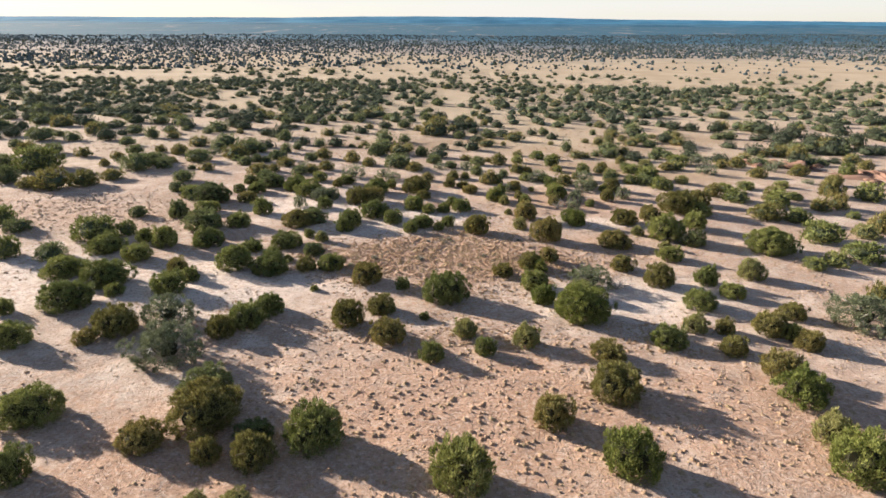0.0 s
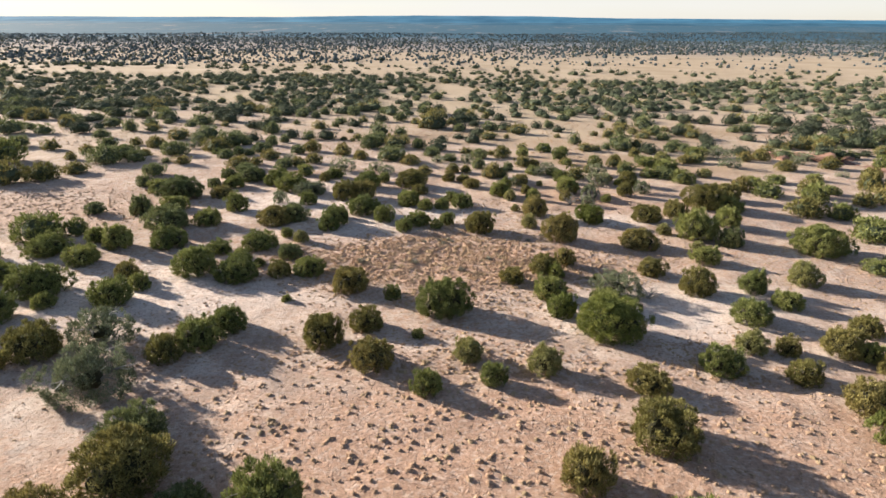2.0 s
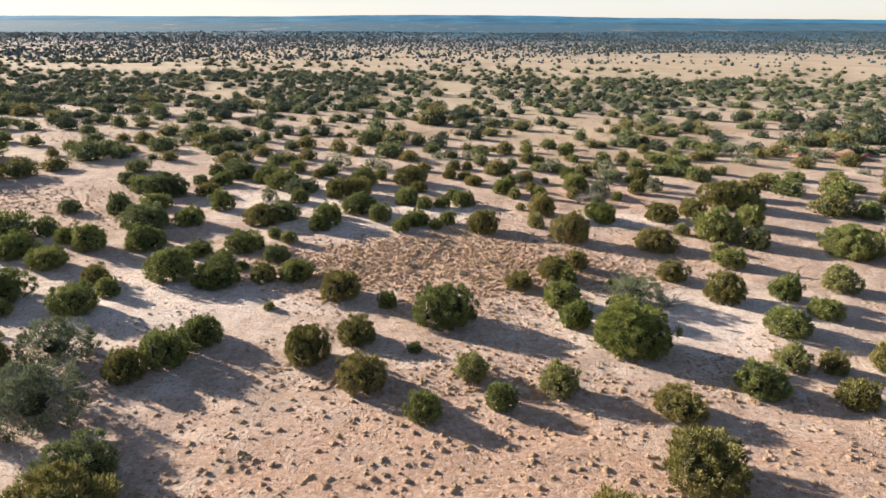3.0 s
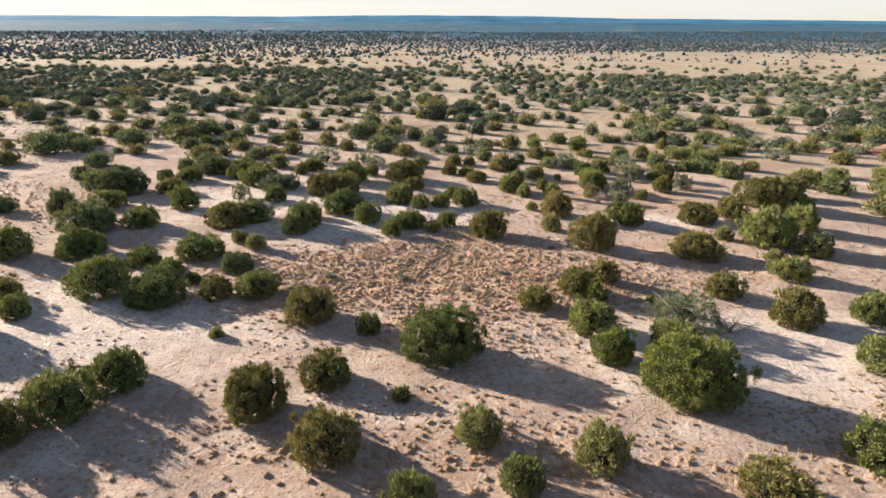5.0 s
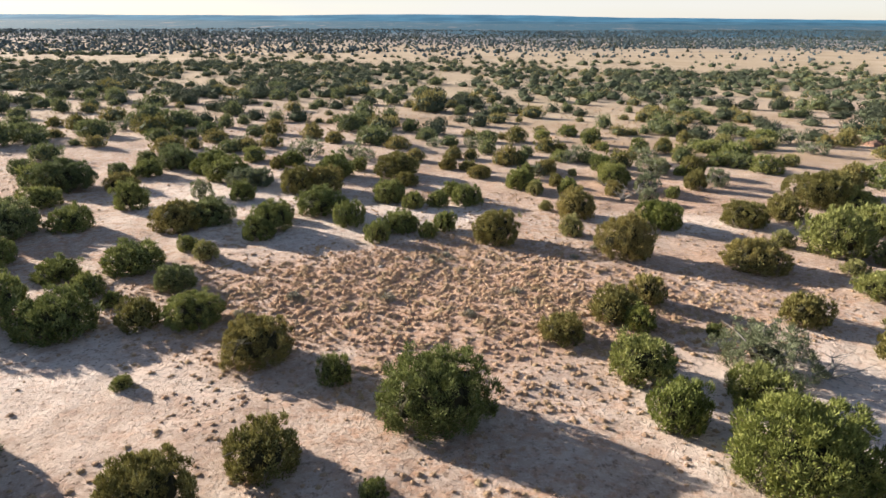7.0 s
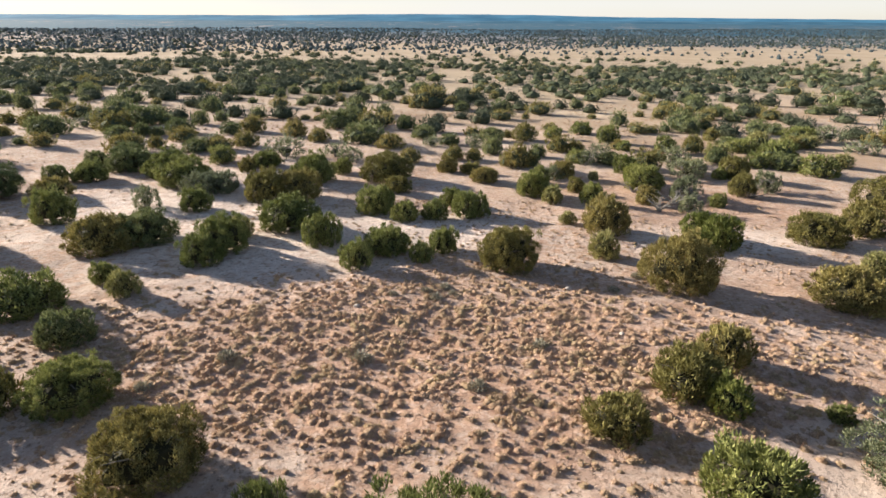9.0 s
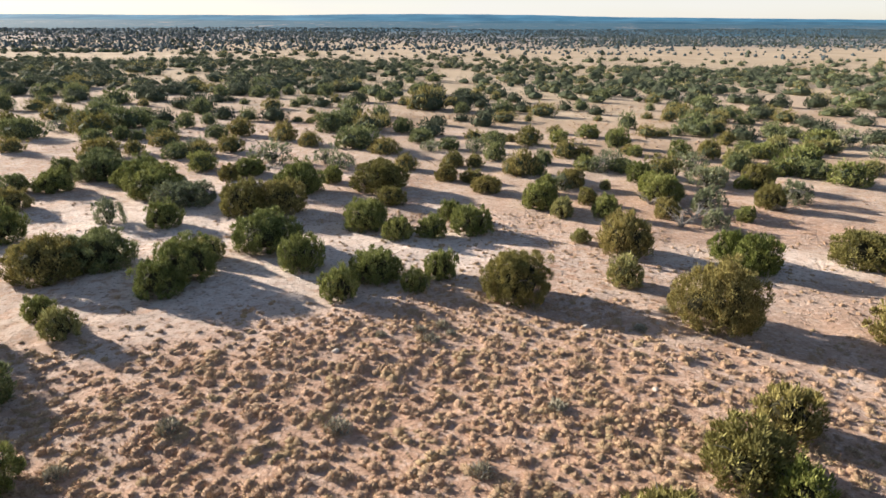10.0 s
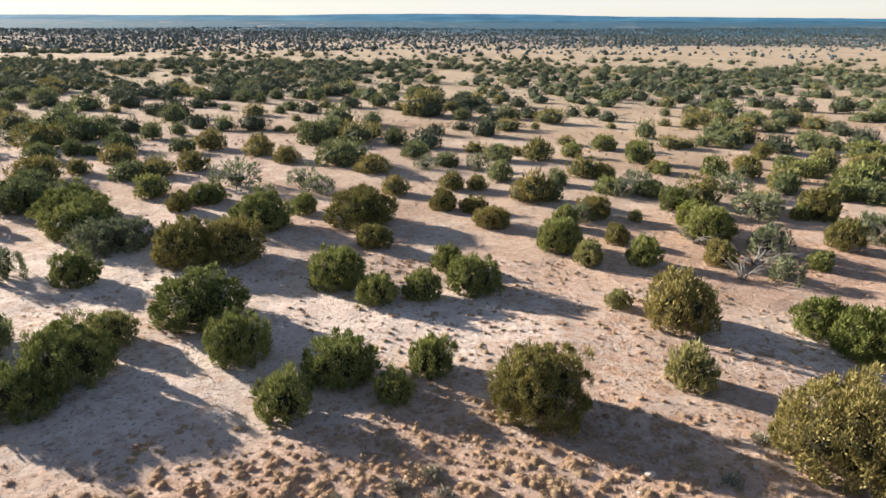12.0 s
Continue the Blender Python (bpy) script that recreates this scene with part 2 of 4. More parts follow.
def ridge_material(name, a, c, scale):
    m, n, l, b = base_material(name, 1.0)
    g = n.new("ShaderNodeNewGeometry")
    s = n.new("ShaderNodeMapping")
    s.inputs["Scale"].default_value = (1.0, 1.0, 9.0)
    l.new(g.outputs["Position"], s.inputs["Vector"])
    r = ramp(n, ((0.40, a), (0.62, c)))
    l.new(grain(n, l, scale, 6, 0.6, s.outputs[0]), r.inputs[0])
    l.new(r.outputs[0], b.inputs["Base Color"])
    return m


# ---- ground ----
TABLES = {}


def value_noise(x, y, cell, seed):
    """Smooth random heights, -1 to 1, at x, y (arrays)."""
    if seed not in TABLES:
        TABLES[seed] = np.random.RandomState(seed).uniform(-1, 1, (256, 256))
    table = TABLES[seed]
    u, v = np.asarray(x, float) / cell, np.asarray(y, float) / cell
    i, j = np.floor(u).astype(int), np.floor(v).astype(int)
    a, c = u - i, v - j
    a, c = a * a * (3 - 2 * a), c * c * (3 - 2 * c)
    at = lambda p, q: table[p % 256, q % 256]
    return (at(i, j) * (1 - a) + at(i + 1, j) * a) * (1 - c) + (at(i, j + 1) * (1 - a) + at(i + 1, j + 1) * a) * c


def ground_height(x, y):
    x, y = np.asarray(x, float), np.asarray(y, float)
    z = 0.84 - 0.92 * np.tanh(x / 60) - 0.0304 * np.clip(y, -40, 75)
    z = z - np.where(y > 75, 8 * (1 - np.exp(-np.clip(y - 75, 0, None) * 0.05 / 8)), 0)
    z = z + 0.10 * value_noise(x, y, 7.0, 3) + 0.05 * value_noise(x, y, 1.7, 4) + 0.036 * value_noise(x, y, 0.7, 14)
    return z + np.clip((y - 300) / 900, 0, 1) * 2.5 * value_noise(x, y, 330.0, 5)


def graded(lo, a, c, hi, step, growth):
    mid = list(np.arange(a, c, step))
    up, s = [c], step
    while up[-1] < hi:
        s *= growth
        up.append(up[-1] + s)
    down, s = [], step
    p = a
    while p > lo:
        s *= growth
        p -= s
        down.append(p)
    return np.array(down[::-1] + mid + up)


def mesh_object(name, verts, faces, material, parent=None, smooth=False):
    me = bpy.data.meshes.new(name)
    verts, faces = np.asarray(verts, np.float32), np.asarray(faces, np.int32)
    k = faces.shape[1]
    me.vertices.add(len(verts))
    me.vertices.foreach_set("co", verts.ravel())
    me.loops.add(faces.size)
    me.loops.foreach_set("vertex_index", faces.ravel())
    me.polygons.add(len(faces))
    me.polygons.foreach_set("loop_start", np.arange(len(faces), dtype=np.int32) * k)
    me.polygons.foreach_set("loop_total", np.full(len(faces), k, np.int32))
    me.polygons.foreach_set("use_smooth", np.full(len(faces), smooth))
    me.update(calc_edges=True)
    me.materials.append(material)
    ob = new(name, me)
    ob.parent = parent
    return ob


gx = graded(-4700, -26, 28, 4700, 0.30, 1.09)
gy = graded(-400, 6, 62, 4850, 0.30, 1.075)
X, Y = np.meshgrid(gx, gy)
V = np.stack([X, Y, ground_height(X, Y)], -1).reshape(-1, 3)
w = len(gx)
I = (np.arange(len(gy) - 1)[:, None] * w + np.arange(w - 1)[None]).ravel()
tagged(mesh_object("ground", V, np.stack([I, I + 1, I + 1 + w, I + w], 1), SOIL, smooth=True),
       "pale pinkish sandy plain with brown litter and dry grass", "ground", kind="structure")


def ridge(name, label, y, base, crest, material, seed, slope):
    """A long low mesa far off: a front slope and a flat, uneven top."""
    xs = np.linspace(-4600, 4600, 240)
    top = np.array([crest(x) for x in xs]) + 1.2 * value_noise(xs, xs * 0, 160.0, seed) + 0.5 * value_noise(xs, xs * 0, 45.0, seed + 1)
    rows = [(0, base * np.ones_like(xs)), (slope * 0.6, base + (top - base) * 0.55), (slope, top), (slope + 90, top + 0.3), (slope + 130, base * np.ones_like(xs))]
    V = np.concatenate([np.stack([xs, y + d + 30 * value_noise(xs, xs * 0, 260.0, seed + 2), z], 1) for d, z in rows])
    I = (np.arange(len(rows) - 1)[:, None] * 240 + np.arange(239)[None]).ravel()
    return tagged(mesh_object(name, V, np.stack([I, I + 1, I + 241, I + 240], 1), material, smooth=True), label, "ridge", kind="structure")


# the ridges' blue is aerial haze painted into their base colours
HAZE_NEAR = ridge_material("haze-blue wooded slope", (0.030, 0.115, 0.190), (0.070, 0.180, 0.270), 0.006)
HAZE_FAR = ridge_material("haze-blue far mesa", (0.040, 0.165, 0.280), (0.075, 0.240, 0.380), 0.004)
ridge("backdrop_foothills", "low wooded foothills on the far plain, painted haze blue", 2900, -14,
      lambda x: -3 + 4 * math.exp(-((x - 1400) / 900) ** 2), HAZE_NEAR, 21, 120)
ridge("backdrop_mesa", "long flat-topped mesa on the horizon, painted haze blue", 4300, -14,
      lambda x: 23 + 12 * math.exp(-((x + 100) / 900) ** 4) - 9 * max(0, x - 700) / 2300, HAZE_FAR, 31, 260)


# ---- plants ----

def sprays(rng, centres, outward, length, width):
    """Small pointed sprays of foliage, one triangle each, growing out and up."""
    n = len(centres)
    way = outward * 0.75 + rng.normal(0, 0.34, (n, 3)) + np.array([0, 0, 0.95])
    way /= np.linalg.norm(way, axis=1)[:, None]
    side = np.cross(way, rng.normal(0, 1, (n, 3)))
    side /= np.linalg.norm(side, axis=1)[:, None]
    L = length * rng.uniform(0.6, 1.4, (n, 1))
    W = width * rng.uniform(0.7, 1.3, (n, 1))
    V = np.stack([centres - way * L * 0.35 + side * W, centres - way * L * 0.35 - side * W, centres + way * L], 1)
    return V.reshape(-1, 3), np.arange(3 * n).reshape(-1, 3)


def crown_mesh(rng, clumps, per_clump, length, gap, size):
    """A lobed crown, 1 in radius and 1.5 high: brushes of fine sprays over a solid core for twigs and inner shade.
    size is the core's share of the crown. Verts, triangles, and how many of the triangles are sprays."""
    count = rng.randint(5, 9)
    turn, rise = 2 * math.pi * (np.arange(count) * 0.618 + rng.uniform(0, 1)), rng.uniform(0.05, 1.1, count)
    lobes = np.stack([np.cos(turn) * np.cos(rise), np.sin(turn) * np.cos(rise), np.sin(rise)], 1)
    swell, breadth = rng.uniform(0.16, 0.42, count), rng.uniform(0.30, 0.54, count)
    middle = np.array([0, 0, 0.42])

    def skin(a, h):
        """The crown's outer surface at a compass angle and a share of its height."""
        ring = (1 - h ** 2.7) ** 0.5 * (0.84 + 0.16 * np.minimum(h / 0.22, 1))
        p = np.stack([ring * np.cos(a), ring * np.sin(a), 0.04 + 1.16 * h], -1) - middle
        d = p / np.linalg.norm(p, axis=-1)[..., None]
        near = np.arccos(np.clip(d @ lobes.T, -1, 1))
        return middle + p * (0.80 + (swell * np.exp(-(near / breadth) ** 2)).max(-1))[..., None]

    top = clumps // 7
    i = np.arange(clumps)
    h = np.where(i < clumps - top, ((i + 0.5) / (clumps - top)) ** 1.1, 0.86 + 0.14 * (clumps - i - 0.5) / max(top, 1))
    a = 2 * math.pi * i * 0.618 + rng.uniform(-0.18, 0.18, clumps)
    cs = skin(a, h) * rng.uniform(0.86, 1.08, (clumps, 1))
    rs = 1.80 / math.sqrt(clumps) * rng.uniform(0.7, 1.35, clumps)
    deep = rng.uniform(0, 1, clumps) < 0.20 + 0.2 * gap
    cs[deep] = middle + (cs[deep] - middle) * rng.uniform(0.74, 0.92, (deep.sum(), 1))
    P, N = [], []
    for c, r in zip(cs, rs):
        if rng.uniform() < gap * 0.5:
            continue
        d = rng.normal(0, 1, (per_clump, 3)) + (c - middle) * 1.0 + np.array([0, 0, 0.25])
        d /= np.linalg.norm(d, axis=1)[:, None]
        p = c + d * r * rng.uniform(0.35, 1.1, (per_clump, 1)) * np.array([0.9, 0.9, 1.15])
        ok = (p[:, 2] > 0.01) & (rng.uniform(0, 1, per_clump) > gap * 0.6)
        P.append(p[ok]), N.append(d[ok])
    V, F = sprays(rng, np.concatenate(P), np.concatenate(N), length, length * 0.23)
    # the solid core, standing in for twigs and shaded inner foliage
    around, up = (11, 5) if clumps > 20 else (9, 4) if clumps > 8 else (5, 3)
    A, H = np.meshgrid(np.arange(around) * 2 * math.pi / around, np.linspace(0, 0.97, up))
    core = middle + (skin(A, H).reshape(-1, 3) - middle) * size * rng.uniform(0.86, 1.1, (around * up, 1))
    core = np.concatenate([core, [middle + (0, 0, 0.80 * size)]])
    k = np.arange(around)
    j = (k + 1) % around
    tris = [np.concatenate([np.stack([k, j, j + around], 1), np.stack([k, j + around, k + around], 1)]) + around * q for q in range(up - 1)]
    tris.append(np.stack([k + around * (up - 1), j + around * (up - 1), 0 * k + around * up], 1))
    count = len(F)
    F = np.concatenate([F] + [q + len(V) for q in tris])
    V = np.concatenate([V, core])
    V[:, :2] /= np.percentile(np.hypot(V[:, 0], V[:, 1]), 96.5)
    V[:, 2] = np.maximum(V[:, 2], 0.0) * 1.5 / np.percentile(V[:, 2], 98.5)
    return V, F, count


def limb(V, F, pts, r0, r1, sides=5):
    """Adds a tapered bent limb along pts."""
    start = len(V)
    for i, p in enumerate(pts):
        t = i / (len(pts) - 1)
        r = r0 + (r1 - r0) * t
        d = (Vector(pts[min(i + 1, len(pts) - 1)]) - Vector(pts[max(i - 1, 0)])).normalized()
        a = d.orthogonal().normalized()
        c = d.cross(a)
        for k in range(sides):
            g = 2 * math.pi * k / sides
            V.append(tuple(Vector(p) + (a * math.cos(g) + c * math.sin(g)) * r))
    for i in range(len(pts) - 1):
        for k in range(sides):
            o, q = start + i * sides, start + (i + 1) * sides
            F.append((o + k, o + (k + 1) % sides, q + (k + 1) % sides, q + k))


def trunk_mesh(rng, stems, twigs, reach):
    V, F = [], []
    for i in range(stems):
        a = 2 * math.pi * (i + rng.uniform(-0.3, 0.3)) / stems
        out = rng.uniform(0.35, 0.6) * reach
        up = rng.uniform(0.8, 1.15)
        pts = [(0.05 * math.cos(a), 0.05 * math.sin(a), -0.06)]
        for t in (0.3, 0.6, 1.0):
            pts.append((out * t * math.cos(a + 0.3 * t) + rng.uniform(-0.04, 0.04), out * t * math.sin(a + 0.3 * t) + rng.uniform(-0.04, 0.04), up * t ** 0.8))
        limb(V, F, pts, 0.085, 0.02)
        for _ in range(twigs):
            s = Vector(pts[rng.randint(1, 4)])
            b = a + rng.uniform(-1.1, 1.1)
            e = s + Vector((math.cos(b), math.sin(b), rng.uniform(-0.1, 0.9))) * rng.uniform(0.3, 0.6) * reach
            m = (s + e) / 2 + Vector((0, 0, rng.uniform(-0.05, 0.08)))
            limb(V, F, [tuple(s), tuple(m), tuple(e)], 0.022, 0.005, 4)
    return np.array(V), np.array(F)


LABELS = {
    "green": "green juniper with a dense rounded crown down to the sand",
    "olive": "olive-brown juniper with a dense rounded crown on sandy ground",
    "pale": "pale yellow-green young juniper on sandy ground",
    "bright": "bright green juniper with billowing foliage clumps",
    "dark": "dark green spreading juniper on the sandy plain",
    "grey": "grey-green thinning juniper with bare twigs showing",
    "dead": "dead grey shrub of bare branches lying on sand",
}
ARCHETYPES = {}


def archetype(kind, size, variant):
    """Meshes shared by the trees of one kind, size and habit."""
    key = (kind, size, variant)
    if key not in ARCHETYPES:
        rng = np.random.RandomState(100 + 17 * variant + 7 * sorted(LABELS).index(kind) + 53 * "near small big far huge".split().index(size))
        clumps, per_clump, length = {"big": (110, 96, 0.070), "near": (82, 76, 0.092), "small": (56, 56, 0.125), "far": (42, 30, 0.15), "huge": (170, 150, 0.046)}[size]
        root = bpy.data.objects.new("juniper_tree", None)
        scene.collection.objects.link(root)
        if kind == "dead":
            for k in range(8):
                V, F = trunk_mesh(rng, 1, 8, 1.5)
                c, sn = math.cos(k * 0.785), math.sin(k * 0.785)
                mesh_object("branch", np.stack([V[:, 0] * c - V[:, 1] * sn, V[:, 0] * sn + V[:, 1] * c, V[:, 2] * 0.8], 1), F, DEAD_WOOD, root)
        else:
            gap = 0.5 if kind == "grey" else 0.0
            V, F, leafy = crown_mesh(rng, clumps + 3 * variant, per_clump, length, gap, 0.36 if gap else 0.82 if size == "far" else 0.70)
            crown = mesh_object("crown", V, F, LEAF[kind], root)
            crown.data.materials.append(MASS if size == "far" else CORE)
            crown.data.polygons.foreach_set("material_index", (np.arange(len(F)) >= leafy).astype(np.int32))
            V, F = trunk_mesh(rng, 4 + variant % 2, 4 if kind == "grey" else 1, 1.05 if kind == "grey" else 1.0)
            mesh_object("trunk", V, F, DEAD_WOOD if kind == "grey" else BARK, root)
        tagged(root, LABELS[kind], "shrub" if kind == "dead" else "tree", "junipers on the plain")
        ARCHETYPES[key] = [root, False]
    return ARCHETYPES[key]


turns = random.Random(11)
PLANTED, BEYOND = [], []


def stand(kind, trees):
    """Plants trees of one kind: x, y, crown radius, height."""
    for x, y, r, h in trees:
        if y > 90:
            # past 90 m most kinds take darker or haze-greyed leaf colours
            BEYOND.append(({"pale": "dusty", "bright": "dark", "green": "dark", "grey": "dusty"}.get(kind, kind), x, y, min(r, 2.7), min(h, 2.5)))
            PLANTED.append((x, y, r))
            continue
        size = "far" if y > 68 or abs(x) > 30 else "huge" if r > 2.05 or r > 1.15 and abs(x) < 11 and 24 < y < 50 else "big" if r > 1.45 else "near" if r > 0.85 else "small"
        entry = archetype(kind, size, turns.randrange(3))
        m = Matrix.LocRotScale((x, y, float(ground_height(x, y)) - 0.03), Euler((0, 0, turns.uniform(0, 6.28))),
                               (r * turns.uniform(0.95, 1.06), r * turns.uniform(0.95, 1.06), h / 1.5))
        PLANTED.append((x, y, r))
        if entry[1]:
            tree = copy_thing(entry[0], m @ Matrix.Diagonal((*entry[0].scale, 1)).inverted())
        else:
            tree, entry[1] = entry[0], True
            tree.matrix_basis = m
        words = LABELS[kind]
        tagged(tree, "large " + words if r > 1.8 else "small " + words if r < 0.8 and "young" not in words else words)


stand("green", [(-18, 11.2, 0.9, 1.42), (0.9, 12, 1.38, 2.18), (-5.9, 14.4, 1.33, 1.88), (-20.1, 15.5, 1.66, 1.6), (-0.8, 22.4, 0.77, 1.13), (-26, 22.5, 1.23, 1.36), (2.3, 23.4, 0.75, 1.06), (13.9, 25.3, 1.13, 1.22), (-13, 26.2, 1.11, 1.59), (22, 26.5, 0.75, 1.04), (-29.4, 26.6, 0.69, 1.09), (-1.6, 27.7, 0.36, 0.5), (-26, 28.1, 1.78, 1.69), (-12.2, 28.2, 1.07, 1.3), (-23.9, 30.2, 0.73, 0.91), (-0.3, 31.1, 1.7, 1.89), (-20.4, 31.2, 1.25, 1.54), (17.9, 31.2, 1.24, 1.25), (-10, 32.1, 0.34, 0.42), (-25.7, 32.4, 1.9, 1.76), (9.7, 32.6, 0.98, 1.18), (-3.5, 32.8, 0.58, 0.92)])
stand("green", [(21.1, 33.3, 0.93, 1.04), (-19.9, 33.6, 0.7, 1.1), (-29.7, 33.7, 1.64, 1.52), (6.4, 33.9, 1.14, 1.42), (-14.4, 35.8, 1.58, 1.47), (20.1, 35.8, 0.96, 1.52), (-17.5, 36.5, 1.44, 1.8), (-9.7, 36.7, 1.16, 1.14), (10.1, 37.1, 0.35, 0.46), (-36.7, 37.2, 1.28, 1.84), (-26, 37.6, 1.17, 1.25), (-13.6, 38.1, 0.48, 0.58), (-15.2, 39, 0.78, 0.99), (-29.6, 39.3, 1.63, 1.52), (30.8, 40, 1.05, 1.03), (-17.5, 40.8, 1, 0.93), (33.1, 41.1, 1.15, 1.22), (-25.4, 41.2, 1.14, 1.81), (19, 41.2, 1.13, 1.17), (-27.5, 41.9, 0.78, 1.24), (-21.9, 42.1, 1.52, 1.52), (-14.8, 42.3, 1.37, 1.28)])
stand("green", [(36.5, 42.7, 1.8, 1.67), (-32.8, 43.2, 2.2, 2.04), (-30.1, 43.9, 0.94, 1.44), (29.1, 44.4, 2.16, 2.01), (-13.4, 44.8, 0.52, 0.82), (-43.5, 46.2, 1.17, 1.85), (-10.5, 47, 0.89, 1.25), (-4.1, 47.4, 0.85, 1.09), (20.5, 47.4, 1.68, 2.35), (-21, 47.5, 1.12, 1.32), (-1.4, 48.1, 0.54, 0.85), (35.7, 48.1, 2.06, 1.92), (-10.2, 48.6, 1.23, 1.52), (-3, 49.2, 1.1, 1.17), (-0.5, 49.7, 0.72, 1.14), (-6.1, 49.9, 0.9, 1.42), (24.7, 51.2, 1.25, 1.68), (-20.1, 52.2, 1.06, 1.67), (-25.9, 52.3, 1.3, 1.21), (-8.3, 52.5, 1.6, 1.51), (-2.7, 54.4, 0.78, 1.04), (36.9, 54.7, 1.39, 1.52)])
stand("green", [(-1.1, 55, 0.74, 1.06), (-14.2, 55.3, 0.86, 1.21), (0.8, 55.8, 1.05, 1.31), (-4.4, 55.9, 1.15, 1.48), (26.8, 56.1, 1.39, 1.45), (44.1, 56.7, 0.82, 0.81), (-0.2, 58.1, 0.67, 1.06), (-30.5, 58.8, 1.44, 1.38), (8.1, 59.1, 0.75, 1.19), (15.6, 59.1, 0.53, 0.84), (37.7, 60.7, 1.34, 2.12), (4.8, 60.9, 1.05, 1.52), (-17.2, 61.1, 1.78, 1.65), (-23.7, 61.6, 1.12, 1.27), (-9.4, 62.5, 1.6, 1.82), (12.3, 62.9, 1.17, 1.65), (33.8, 63.3, 1.66, 1.54), (-19.4, 63.6, 1.79, 1.73), (5.6, 64.4, 0.76, 1.19), (41.6, 64.7, 1.03, 0.96), (-8, 65.4, 0.69, 1.08), (51.1, 65.5, 1.85, 2.17)])
stand("green", [(18.7, 66.8, 0.53, 0.75), (-13.9, 67.2, 1, 1.1), (12.3, 68, 0.84, 1.33), (34.6, 68.3, 1.28, 1.19), (-17.7, 68.4, 1.04, 1.34), (26.7, 68.6, 1.39, 1.6), (38, 70, 1.14, 1.07), (43.3, 71.3, 0.99, 0.94), (23.6, 71.8, 1.23, 1.15), (9.5, 71.9, 1.09, 1.01), (-57.4, 72.1, 3.45, 3.21), (26.5, 74.4, 1.55, 1.79), (18.2, 77.5, 1.04, 1.52), (14.7, 78, 0.6, 0.94), (25.3, 78.7, 1.41, 1.32), (57.6, 81, 1.41, 1.88), (-33.1, 81.2, 0.93, 0.87), (14.4, 82.9, 1.17, 1.82), (9.5, 84.9, 0.96, 1.18), (34.8, 87.2, 1.75, 1.62), (13.1, 89.5, 1.31, 1.35), (32.8, 92.2, 1.29, 1.65)])
stand("green", [(25.6, 93.1, 1.62, 1.96), (35.3, 93.1, 1.2, 1.3), (23.3, 93.7, 0.8, 1.1), (-24, 96.8, 1.24, 1.56), (19.1, 97.8, 1.23, 1.94), (61.1, 102.5, 2.24, 2.08), (35.8, 105.3, 1.47, 1.45), (-49, 110.1, 1.25, 1.42), (-22.8, 117.8, 1.4, 1.47), (53.3, 118.4, 1.38, 1.38), (55.9, 118.9, 1.77, 1.98), (43.5, 120.1, 1.11, 1.36), (28.4, 120.9, 0.84, 1.32), (-37.5, 124.5, 1.35, 2.14), (65.5, 131, 2.85, 2.65), (-29.3, 133.7, 1.43, 1.81), (-16.6, 136.7, 1.43, 1.63), (25.6, 139.7, 1.5, 1.89)])
stand("pale", [(-9.7, 10, 0.52, 0.7), (-8.1, 10.1, 0.7, 0.68), (18.6, 15.8, 0.98, 1.55), (4.9, 24.6, 0.93, 1.32), (1.1, 25.6, 0.9, 1.06), (16.3, 27.4, 0.88, 1.18), (24.3, 37.5, 1.14, 1.52), (-12, 43.6, 0.62, 0.95), (19.5, 44.1, 0.6, 0.75), (18.1, 48.3, 0.64, 0.88), (40.8, 49.3, 1.28, 1.35), (6.7, 49.4, 0.72, 1.14), (-10.2, 50.7, 0.77, 0.97), (5.9, 54.4, 0.44, 0.69), (5.7, 58.9, 0.67, 1.06), (9.6, 65.9, 0.39, 0.62), (30.5, 72.3, 0.94, 1.09), (21.3, 74, 1.21, 1.53), (28.3, 81.9, 1.08, 1.7), (33.3, 82.7, 1.09, 1.35)])
stand("olive", [(-8.3, 12.8, 1.01, 1.34), (-10.4, 12.9, 0.7, 1.07), (-13.7, 13.7, 1.03, 1.17), (-11.5, 15.7, 1.77, 1.93), (5.4, 16.5, 1.08, 1.53), (9.1, 19.2, 1.54, 1.68), (19.2, 21.9, 1.2, 1.35), (-21.9, 23.1, 0.75, 0.81), (9.6, 23.3, 1.08, 1.01), (17.5, 24.4, 0.84, 1.2), (-20.8, 24.6, 1.43, 1.62), (-3.7, 24.6, 1.14, 1.35), (-14.1, 24.7, 1.03, 1.27), (22.6, 25.4, 0.98, 1.17), (-6.6, 26.8, 1.21, 1.6), (18.1, 27.2, 0.65, 1.03), (21, 27.3, 1.14, 1.42), (-4.6, 28.8, 1, 1.18), (23.8, 29.8, 0.9, 1.09), (31.8, 33.1, 1.02, 1.61), (-6.4, 34.1, 1.26, 1.43), (16.3, 35.4, 1.17, 1.69)])
